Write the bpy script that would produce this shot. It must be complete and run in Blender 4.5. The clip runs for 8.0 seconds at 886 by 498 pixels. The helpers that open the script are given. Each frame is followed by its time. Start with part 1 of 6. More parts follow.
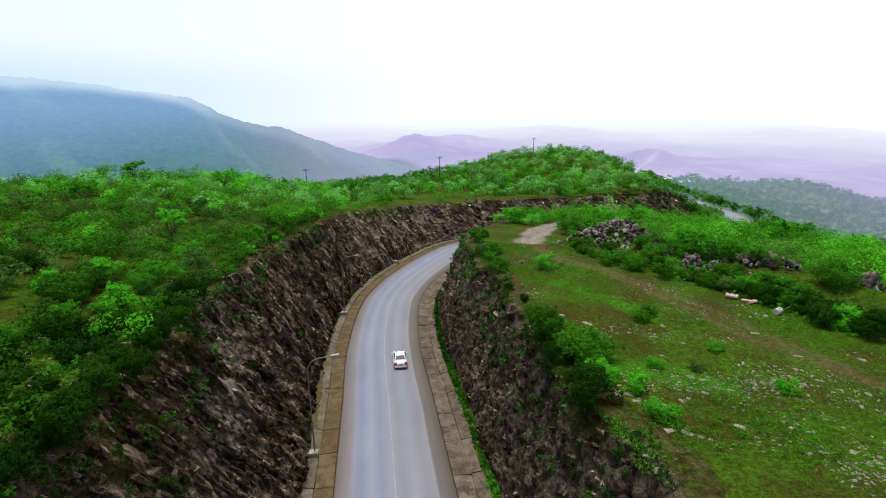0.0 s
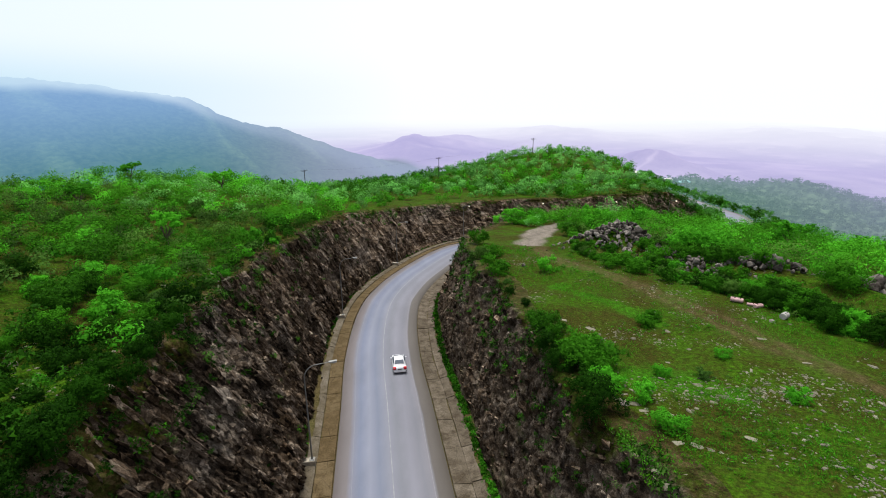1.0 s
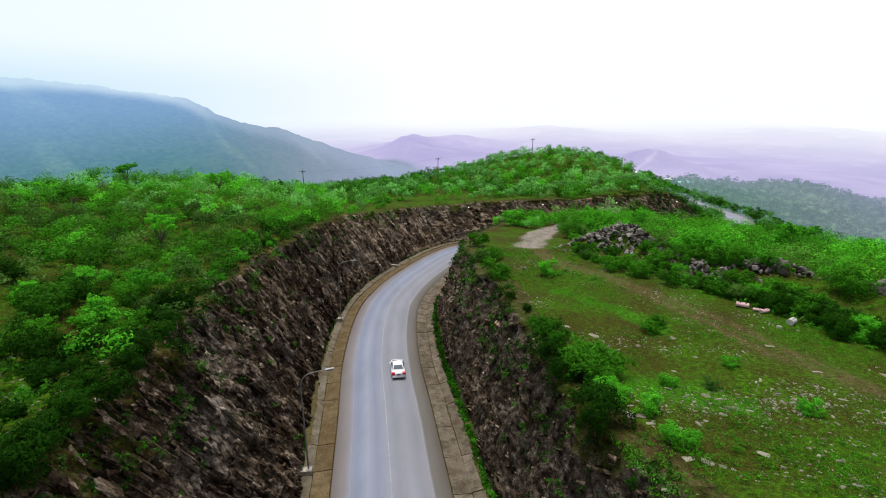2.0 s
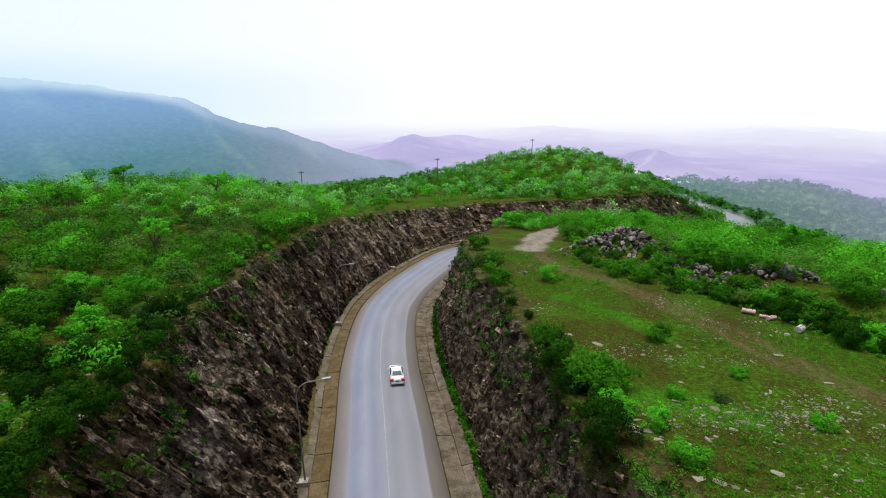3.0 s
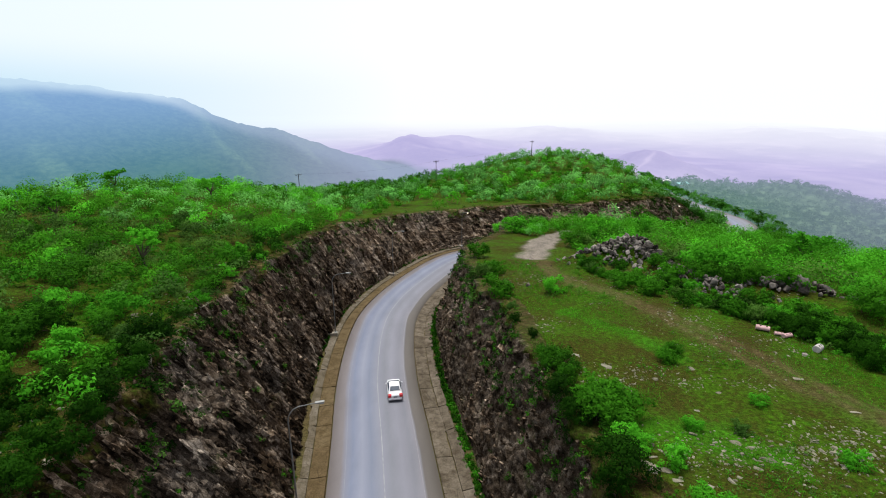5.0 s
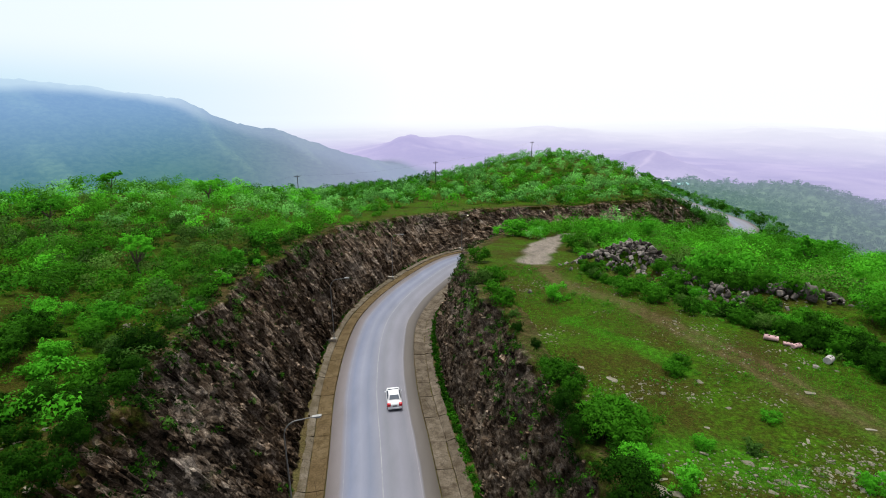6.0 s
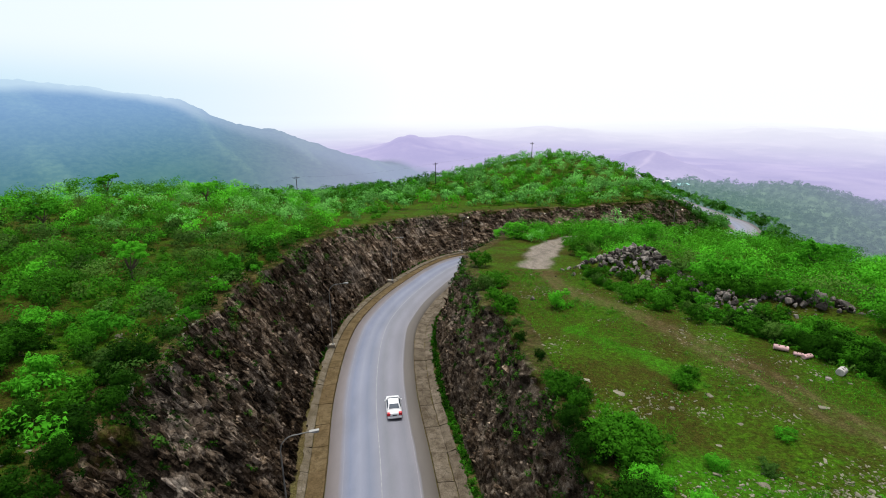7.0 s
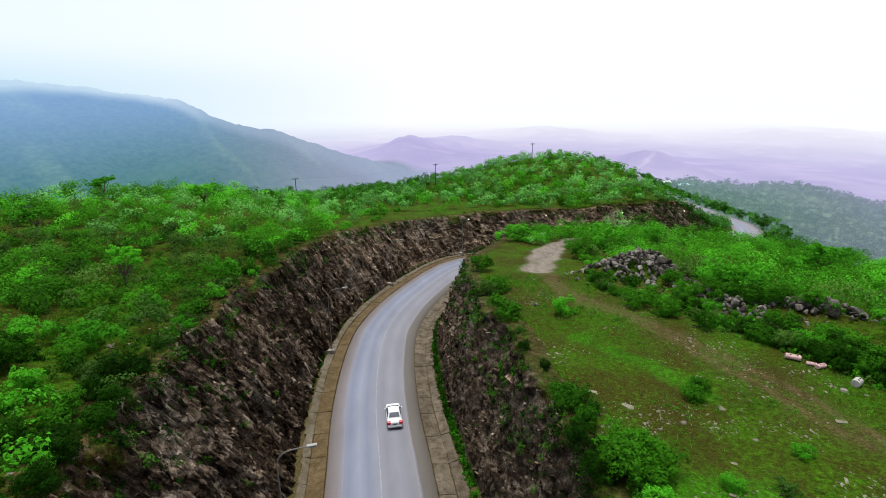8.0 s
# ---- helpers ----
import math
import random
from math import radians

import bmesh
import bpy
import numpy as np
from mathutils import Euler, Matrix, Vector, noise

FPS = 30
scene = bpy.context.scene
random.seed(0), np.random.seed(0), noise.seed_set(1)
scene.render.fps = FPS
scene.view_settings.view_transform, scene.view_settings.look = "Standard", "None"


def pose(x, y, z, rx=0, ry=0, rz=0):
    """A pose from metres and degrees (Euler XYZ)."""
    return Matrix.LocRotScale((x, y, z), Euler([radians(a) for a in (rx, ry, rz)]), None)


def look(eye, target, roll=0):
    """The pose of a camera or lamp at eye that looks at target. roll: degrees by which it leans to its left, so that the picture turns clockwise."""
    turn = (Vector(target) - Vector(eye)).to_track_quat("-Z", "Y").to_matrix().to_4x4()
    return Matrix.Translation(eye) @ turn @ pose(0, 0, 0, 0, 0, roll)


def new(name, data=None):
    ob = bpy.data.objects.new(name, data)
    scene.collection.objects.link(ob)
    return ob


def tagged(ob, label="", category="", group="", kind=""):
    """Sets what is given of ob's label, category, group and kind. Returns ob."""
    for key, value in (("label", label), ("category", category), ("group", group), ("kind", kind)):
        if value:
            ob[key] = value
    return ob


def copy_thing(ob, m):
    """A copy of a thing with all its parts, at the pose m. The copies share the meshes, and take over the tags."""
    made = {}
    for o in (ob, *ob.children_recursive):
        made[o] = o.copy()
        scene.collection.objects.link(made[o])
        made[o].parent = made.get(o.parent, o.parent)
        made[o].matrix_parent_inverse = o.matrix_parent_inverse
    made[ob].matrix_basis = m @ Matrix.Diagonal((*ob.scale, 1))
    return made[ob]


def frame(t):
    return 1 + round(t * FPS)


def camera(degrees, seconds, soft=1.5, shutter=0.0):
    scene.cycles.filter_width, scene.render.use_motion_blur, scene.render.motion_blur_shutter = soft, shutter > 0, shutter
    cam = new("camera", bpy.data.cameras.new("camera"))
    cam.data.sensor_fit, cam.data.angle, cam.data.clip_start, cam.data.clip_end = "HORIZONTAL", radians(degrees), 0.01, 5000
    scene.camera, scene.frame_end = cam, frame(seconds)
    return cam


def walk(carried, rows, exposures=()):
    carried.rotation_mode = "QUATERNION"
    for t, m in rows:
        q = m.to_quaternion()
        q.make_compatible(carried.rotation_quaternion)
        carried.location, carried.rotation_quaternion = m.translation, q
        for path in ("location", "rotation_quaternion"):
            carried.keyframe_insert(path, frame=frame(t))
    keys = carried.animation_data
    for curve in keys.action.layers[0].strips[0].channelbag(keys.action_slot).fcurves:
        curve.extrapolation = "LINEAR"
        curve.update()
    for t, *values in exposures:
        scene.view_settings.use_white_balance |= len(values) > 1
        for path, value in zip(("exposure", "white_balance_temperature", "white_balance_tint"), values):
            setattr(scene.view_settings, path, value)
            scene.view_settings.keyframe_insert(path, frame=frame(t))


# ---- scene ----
cam = camera(84, 8.0, soft=1.0)
PATH = [
    (0.0, 0.175, -3.978, 34.491, 72.325, -0.041, 0.359),
    (0.5, 0.139, -3.476, 34.486, 72.34, -0.022, 0.298),
    (1.0, 0.11, -2.946, 34.491, 72.352, -0.008, 0.241),
    (1.5, 0.088, -2.39, 34.511, 72.36, -0.0, 0.187),
    (2.0, 0.069, -1.815, 34.553, 72.365, 0.004, 0.137),
    (2.5, 0.052, -1.223, 34.618, 72.369, 0.004, 0.09),
    (3.0, 0.035, -0.618, 34.709, 72.37, 0.002, 0.046),
    (3.5, 0.016, -0.003, 34.824, 72.37, -0.001, 0.005),
    (4.0, -0.006, 0.621, 34.962, 72.37, -0.004, -0.033),
    (4.5, -0.033, 1.253, 35.119, 72.369, -0.007, -0.069),
    (5.0, -0.066, 1.892, 35.29, 72.368, -0.009, -0.104),
    (5.5, -0.106, 2.539, 35.467, 72.367, -0.008, -0.136),
    (6.0, -0.155, 3.193, 35.642, 72.368, -0.004, -0.167),
    (6.5, -0.213, 3.856, 35.804, 72.37, 0.005, -0.196),
    (7.0, -0.281, 4.531, 35.94, 72.374, 0.018, -0.224),
    (7.5, -0.361, 5.22, 36.038, 72.38, 0.038, -0.252),
    (8.0, -0.452, 5.927, 36.08, 72.389, 0.066, -0.278),
]
walk(cam, [(t, pose(*row)) for t, *row in PATH])

# ---- world and sun ----
def build_world():
    w = bpy.data.worlds.new("overcast_sky")
    scene.world = w
    w.use_nodes = True
    nt = w.node_tree
    nt.nodes.clear()
    out = nt.nodes.new("ShaderNodeOutputWorld")
    bg = nt.nodes.new("ShaderNodeBackground")
    sky = nt.nodes.new("ShaderNodeTexSky")
    sky.sky_type = "NISHITA"
    sky.sun_disc = False
    sky.sun_elevation, sky.sun_rotation = radians(78), radians(-20)
    sky.air_density, sky.dust_density, sky.ozone_density = 1.0, 4.0, 1.0
    dim = nt.nodes.new("ShaderNodeMix")
    dim.data_type, dim.blend_type = "RGBA", "MULTIPLY"
    dim.inputs["Factor"].default_value = 1.0
    dim.inputs[7].default_value = (0.11, 0.11, 0.11, 1)
    cloud = nt.nodes.new("ShaderNodeMix")
    cloud.data_type = "RGBA"
    # thicker blue mist to the west, bright white cloud elsewhere
    co = nt.nodes.new("ShaderNodeTexCoord")
    sep = nt.nodes.new("ShaderNodeSeparateXYZ")
    nt.links.new(co.outputs["Generated"], sep.inputs[0])
    west = nt.nodes.new("ShaderNodeMapRange")
    west.inputs["From Min"].default_value, west.inputs["From Max"].default_value = -0.08, -0.68
    nt.links.new(sep.outputs["X"], west.inputs["Value"])
    tint = nt.nodes.new("ShaderNodeMix")
    tint.data_type = "RGBA"
    tint.inputs[6].default_value = (1.08, 1.11, 1.15, 1)
    tint.inputs[7].default_value = (0.66, 0.89, 1.04, 1)
    low = nt.nodes.new("ShaderNodeMapRange")
    low.interpolation_type = "SMOOTHSTEP"
    low.inputs["From Min"].default_value, low.inputs["From Max"].default_value = 0.0, 0.09
    low.inputs["To Min"].default_value, low.inputs["To Max"].default_value = 1.0, 0.4
    nt.links.new(sep.outputs["Z"], low.inputs["Value"])
    both = nt.nodes.new("ShaderNodeMath")
    both.operation = "MULTIPLY"
    nt.links.new(west.outputs[0], both.inputs[0])
    nt.links.new(low.outputs[0], both.inputs[1])
    nt.links.new(both.outputs[0], tint.inputs["Factor"])
    mist = nt.nodes.new("ShaderNodeMapRange")
    mist.interpolation_type = "SMOOTHSTEP"
    mist.inputs["From Min"].default_value, mist.inputs["From Max"].default_value = 0.14, 0.55
    mist.inputs["To Min"].default_value, mist.inputs["To Max"].default_value = 0.92, 0.30
    nt.links.new(sep.outputs["Z"], mist.inputs["Value"])
    nt.links.new(mist.outputs[0], cloud.inputs["Factor"])
    nt.links.new(tint.outputs[2], cloud.inputs[7])
    nt.links.new(sky.outputs[0], dim.inputs[6])
    nt.links.new(dim.outputs[2], cloud.inputs[6])
    nt.links.new(cloud.outputs[2], bg.inputs["Color"])
    bg.inputs["Strength"].default_value = 1.0
    nt.links.new(bg.outputs[0], out.inputs[0])


build_world()
sun_data = bpy.data.lights.new("sun", "SUN")
sun_data.energy, sun_data.angle, sun_data.color = 4.2, radians(28), (0.98, 0.98, 0.94)
sun = new("sun", sun_data)
sun.matrix_world = look((-12, 70, 170), (0, 40, 0))


# ---- number noise ----
def hash3(ix, iy, iz, seed):
    h = (ix.astype(np.int64) * 374761393 + iy.astype(np.int64) * 668265263 + iz.astype(np.int64) * 2147483647 + seed * 144665) & 0xFFFFFFFF
    h = ((h ^ (h >> 13)) * 1274126177) & 0xFFFFFFFF
    h = ((h ^ (h >> 16)) * 2246822519) & 0xFFFFFFFF
    return ((h ^ (h >> 15)) & 0xFFFFFF) / float(0xFFFFFF)


def vnoise(x, y, z, seed=1):
    x, y, z = np.broadcast_arrays(np.asarray(x, float), np.asarray(y, float), np.asarray(z, float))
    fx, fy, fz = np.floor(x), np.floor(y), np.floor(z)
    u, v, w = x - fx, y - fy, z - fz
    u, v, w = (a * a * (3 - 2 * a) for a in (u, v, w))
    total = 0
    for i in (0, 1):
        for j in (0, 1):
            for k in (0, 1):
                wt = (u if i else 1 - u) * (v if j else 1 - v) * (w if k else 1 - w)
                total = total + wt * hash3(fx + i, fy + j, fz + k, seed)
    return total * 2 - 1


def fbm(x, y, z=0.0, octaves=4, seed=1):
    total, amp = 0, 0.5
    for o in range(octaves):
        total = total + amp * vnoise(np.asarray(x) * 2**o, np.asarray(y) * 2**o, np.asarray(z) * 2**o, seed + o)
        amp *= 0.5
    return total


def facets(x, y, z, seed=1):
    """Cells with a height and a tilt of their own: block height, distance to the border, slant inside the block."""
    fx, fy, fz = np.floor(x), np.floor(y), np.floor(z)
    best, second = np.full(x.shape, 9.0), np.full(x.shape, 9.0)
    value, slant = np.zeros(x.shape), np.zeros(x.shape)
    for i in (-1, 0, 1):
        for j in (-1, 0, 1):
            for k in (-1, 0, 1):
                cx, cy, cz = fx + i, fy + j, fz + k
                dx = x - cx - hash3(cx, cy, cz, seed)
                dy = y - cy - hash3(cx, cy, cz, seed + 1)
                dz = z - cz - hash3(cx, cy, cz, seed + 2)
                d = dx * dx + dy * dy + dz * dz
                near = d < best
                second = np.where(near, best, np.minimum(second, d))
                value = np.where(near, hash3(cx, cy, cz, seed + 3), value)
                lean = (hash3(cx, cy, cz, seed + 4) - 0.5) * dx + (hash3(cx, cy, cz, seed + 5) - 0.5) * dy + (hash3(cx, cy, cz, seed + 6) - 0.5) * dz
                slant = np.where(near, lean, slant)
                best = np.where(near, d, best)
    return value - 0.5, np.sqrt(second) - np.sqrt(best), slant


def smooth(a, b, x):
    t = np.clip((np.asarray(x, float) - a) / (b - a), 0, 1)
    return t * t * (3 - 2 * t)


# ---- plan: the road's line and the lie of the land ----
ROAD_X = [9.5, 3.4, 0.4, -2.6, -4.95, -6.6, -8.75, -9.95, -9.3, -5.6, 2.4, 11.0, 30.0, 55.0, 85.0, 112.0, 126.0, 131.0, 137.5, 150.0, 172.0, 212.0]
ROAD_Y = [-60, -20, 0, 20, 35.3, 46, 59.5, 75, 87, 102, 122.5, 131.5, 140, 149, 160, 180, 205, 227, 260, 309, 405, 560]
ROAD_Z = [8.8, 5.5, 3.8, 2.16, 0.9, 0, -1.1, -2.4, -3.4, -4.6, -6.4, -7.3, -8.6, -10.0, -11.8, -14.0, -17.0, -19.4, -23.0, -29.0, -38.0, -50]


def spline(values, n):
    """Catmull-Rom through the values, n steps a span."""
    v = np.array(values, float)
    v = np.concatenate([[2 * v[0] - v[1]], v, [2 * v[-1] - v[-2]]])
    out = []
    for i in range(1, len(v) - 2):
        t = np.arange(n) / n
        a, b, c, d = v[i - 1 : i + 3]
        out.append(0.5 * (2 * b + (c - a) * t + (2 * a - 5 * b + 4 * c - d) * t**2 + (3 * b - a - 3 * c + d) * t**3))
    return np.concatenate(out + [[v[-2]]])


def resample():
    x, y, z = spline(ROAD_X, 24), spline(ROAD_Y, 24), spline(ROAD_Z, 24)
    s = np.concatenate([[0], np.cumsum(np.hypot(np.diff(x), np.diff(y)))])
    even = np.arange(0, s[-1], 0.5)
    return even, np.interp(even, s, x), np.interp(even, s, y), np.interp(even, s, z)


RS, RX, RY, RZ = resample()
TX, TY = np.gradient(RX, RS), np.gradient(RY, RS)
TX, TY = TX / np.hypot(TX, TY), TY / np.hypot(TX, TY)
S_LAST = float(RS[-1])


def s_at(y):
    """Length along the road where it first reaches y."""
    return float(np.interp(y, np.maximum.accumulate(RY), RS))


def on_road(s, d):
    """Place d metres to the right of the road's middle, s along it."""
    x, y, z = np.interp(s, RS, RX), np.interp(s, RS, RY), np.interp(s, RS, RZ)
    tx, ty = np.interp(s, RS, TX), np.interp(s, RS, TY)
    return x + ty * d, y - tx * d, z


def to_road(x, y):
    """Length along the road and distance to its right for places."""
    x, y = np.atleast_1d(np.asarray(x, float)), np.atleast_1d(np.asarray(y, float))
    s, d = np.empty(x.shape), np.empty(x.shape)
    step = 4
    px, py = RX[::step], RY[::step]
    for a in range(0, len(x), 8000):
        xs, ys = x[a : a + 8000], y[a : a + 8000]
        i = np.argmin((xs[:, None] - px) ** 2 + (ys[:, None] - py) ** 2, 1) * step
        i = np.clip(i, 0, len(RS) - 1)
        ox, oy = xs - RX[i], ys - RY[i]
        s[a : a + 8000] = RS[i] + np.clip(ox * TX[i] + oy * TY[i], -2, 2)
        side = ox * TY[i] - oy * TX[i]
        d[a : a + 8000] = side
        far = np.hypot(ox, oy)
        d[a : a + 8000] = np.sign(side + 1e-9) * np.maximum(np.abs(side), np.where(far > 20, far, 0))
    return s, d


SY = [s_at(v) for v in (-60, 0, 20, 27, 35, 46, 58, 66, 74, 93, 113, 131)]
SE = SY[-1]
LEFT_TOP_S = SY + [SE + 20, SE + 45, SE + 75, SE + 110, SE + 140]
LEFT_TOP_D = [13.5, 13.8, 15.2, 15.9, 15.8, 16.1, 16.1, 15.5, 14.0, 15.0, 14.6, 14.5, 15.0, 17.5, 18.0, 14.0, 11.0]
RIGHT_TOP_D = [11.3, 11.3, 11.6, 12.2, 12.1, 12.9, 13.3, 13.8, 13.8, 13.6, 13.2, 12.8, 12.0, 11.0, 10.0, 10.0, 10.0]
TOE_LEFT, TOE_RIGHT = 8.45, 9.0


def top_left(s):
    return np.interp(s, LEFT_TOP_S, LEFT_TOP_D)


def top_right(s):
    return np.interp(s, LEFT_TOP_S, RIGHT_TOP_D)


BANK_X, BANK_Y = [21.5, 26.5, 30.5, 33.0, 37.5, 40.5, 42.0, 44.0], [70.0, 67.0, 60.0, 54.5, 51.0, 47.0, 42.0, 34.0]


def from_line(x, y, lx, ly):
    """Distance of places from a curved line."""
    px, py = spline(lx, 6), spline(ly, 6)
    best = np.full(np.shape(x), 1e9)
    for a, b in zip(px, py):
        best = np.minimum(best, (x - a) ** 2 + (y - b) ** 2)
    return np.sqrt(best)


def land_left(x, y):
    ridge = np.interp(y, [-60, 15, 20, 30, 42, 50, 58, 66, 75, 93, 113, 130, 160, 190, 225, 260, 330, 450],
                      [23.5, 19.4, 18.9, 18.0, 16.0, 15.0, 14.0, 12.9, 12.0, 9.8, 7.5, 4.6, 0.2, -3.2, -7.4, -11.0, -30, -70])
    rise = 0.12 * np.clip(-25 - x, 0, 50) * (1 - 0.75 * smooth(130, 200, y))
    fall = -0.3 * np.clip(-82 - x, 0, 400)
    dip = -0.6 * smooth(0, 50, x) * (1 - smooth(200, 250, y)) * smooth(120, 150, y)
    hill = 15.5 * np.exp(-(((x - 57) / 49.5) ** 2) - ((y - 258) / 55) ** 2)
    flank = -0.5 * np.clip(x - 84, 0, 300) - 6.0 * np.exp(-(((x + 72) / 32) ** 2)) * smooth(170, 235, y) - 8 * smooth(270, 330, y)
    return ridge + rise + fall + dip + hill + flank


def land_right(x, y):
    flat = np.interp(y, [-60, 10, 16, 20, 26, 34, 43, 52, 59, 75, 92, 115, 130, 150, 200, 300, 450],
                     [21, 18, 17.1, 16.3, 15.4, 14.7, 14.2, 13.6, 12.6, 10.0, 7.5, 3.8, 0.5, -5, -18, -38, -70])
    bank = 1.7 * np.exp(-((from_line(x, y, BANK_X, BANK_Y) / 3.6) ** 2))
    slope = -0.10 * np.clip(x - 44, 0, 40) - 0.45 * np.clip(x - 84, 0, 300)
    heap = 1.6 * np.exp(-(((x - 26.0) / 4.4) ** 2) - ((y - 67.6) / 3.0) ** 2)
    return flat + bank + slope + heap


def land(x, y, s=None, d=None):
    """Height of the natural ground, as it lies beside the cutting."""
    x, y = np.atleast_1d(np.asarray(x, float)), np.atleast_1d(np.asarray(y, float))
    if s is None:
        s, d = to_road(x, y)
    mix = smooth(-8, 8, d)
    z = land_left(x, y) * (1 - mix) + land_right(x, y) * mix
    z = z + 0.9 * fbm(x / 17, y / 17, 0, 3, 5) + 0.28 * fbm(x / 3.1, y / 3.1, 0, 3, 9)
    bench = np.exp(-((d / 20) ** 2)) * smooth(SE + 95, SE + 130, s)
    z = z * (1 - bench) + (np.interp(s, RS, RZ) - 0.4) * bench
    floor = -72 - 60 * smooth(0.14, 0.3, np.arctan2(x, np.maximum(y, 1))) - 90 * smooth(30, -40, x)
    return np.maximum(z, floor + 2 * fbm(x / 60, y / 60, 0, 3, 3))


POLES = [(-190.0, 150.0), (-58.0, 200.0), (-2.8, 227.0), (46.3, 260.0), (85.0, 300.0)]


# ---- materials ----
def srgb(r, g, b):
    return tuple(((c / 255) / 12.92 if c / 255 <= 0.04045 else ((c / 255 + 0.055) / 1.055) ** 2.4) for c in (r, g, b)) + (1.0,)


class Nodes:
    """A material under construction."""

    def __init__(self, name, rough=0.9, metal=0.0):
        self.mat = bpy.data.materials.new(name)
        self.mat.use_nodes = True
        self.nt = self.mat.node_tree
        self.bsdf = self.nt.nodes["Principled BSDF"]
        self.bsdf.inputs["Roughness"].default_value = rough
        self.bsdf.inputs["Metallic"].default_value = metal
        self.bsdf.inputs["Specular IOR Level"].default_value = 0.5 if rough < 0.5 else (0.2 if rough < 0.7 else 0.03)
        self.out = self.nt.nodes["Material Output"]

    def add(self, kind, **values):
        n = self.nt.nodes.new(kind)
        for k, v in values.items():
            n.inputs[k.replace("_", " ")].default_value = v
        return n

    def link(self, a, b):
        self.nt.links.new(a, b)
        return self

    def place(self, scale=(1, 1, 1), turn=(0, 0, 0), local=False):
        if local:
            src = self.add("ShaderNodeTexCoord").outputs["Object"]
        else:
            src = self.add("ShaderNodeNewGeometry").outputs["Position"]
        m = self.add("ShaderNodeMapping")
        m.inputs["Scale"].default_value, m.inputs["Rotation"].default_value = scale, turn
        self.link(src, m.inputs["Vector"])
        return m.outputs[0]

    def noise(self, scale, detail=4, rough=0.55, at=None, distortion=0.0):
        n = self.add("ShaderNodeTexNoise", Scale=scale, Detail=detail, Roughness=rough, Distortion=distortion)
        if at is not None:
            self.link(at, n.inputs["Vector"])
        return n.outputs["Fac"]

    def voronoi(self, scale, at=None, feature="F1", out="Distance"):
        n = self.add("ShaderNodeTexVoronoi", Scale=scale)
        n.feature = feature
        if at is not None:
            self.link(at, n.inputs["Vector"])
        return n.outputs[out]

    def ramp(self, fac, *stops):
        n = self.add("ShaderNodeValToRGB")
        el = n.color_ramp.elements
        while len(el) < len(stops):
            el.new(0.5)
        for e, (p, c) in zip(el, stops):
            e.position = p
            e.color = c if isinstance(c, tuple) else (c, c, c, 1)
        self.link(fac, n.inputs["Fac"])
        return n.outputs["Color"]

    def mix(self, fac, a, b, blend="MIX"):
        n = self.add("ShaderNodeMix")
        n.data_type, n.blend_type = "RGBA", blend
        for v, i in ((fac, 0), (a, 6), (b, 7)):
            if isinstance(v, (int, float, tuple)):
                n.inputs[i].default_value = v
            else:
                self.link(v, n.inputs[i])
        return n.outputs[2]

    def math(self, op, a, b=0.0, clamp=False):
        n = self.add("ShaderNodeMath")
        n.operation, n.use_clamp = op, clamp
        for v, i in ((a, 0), (b, 1)):
            if isinstance(v, (int, float)):
                n.inputs[i].default_value = v
            else:
                self.link(v, n.inputs[i])
        return n.outputs[0]

    def attr(self, name):
        n = self.add("ShaderNodeAttribute")
        n.attribute_name = name
        return n.outputs["Fac"]

    def bump(self, height, strength=0.5, distance=0.1):
        n = self.add("ShaderNodeBump", Strength=strength, Distance=distance)
        self.link(height, n.inputs["Height"])
        self.link(n.outputs[0], self.bsdf.inputs["Normal"])
        return self

    def colour(self, c):
        if isinstance(c, tuple):
            self.bsdf.inputs["Base Color"].default_value = c
        else:
            self.link(c, self.bsdf.inputs["Base Color"])
        return self


GRASS_A, GRASS_B = (0.0145, 0.044, 0.0019, 1), (0.051, 0.128, 0.0046, 1)
SOIL_A, SOIL_B = (0.014, 0.0135, 0.0024, 1), (0.064, 0.061, 0.010, 1)


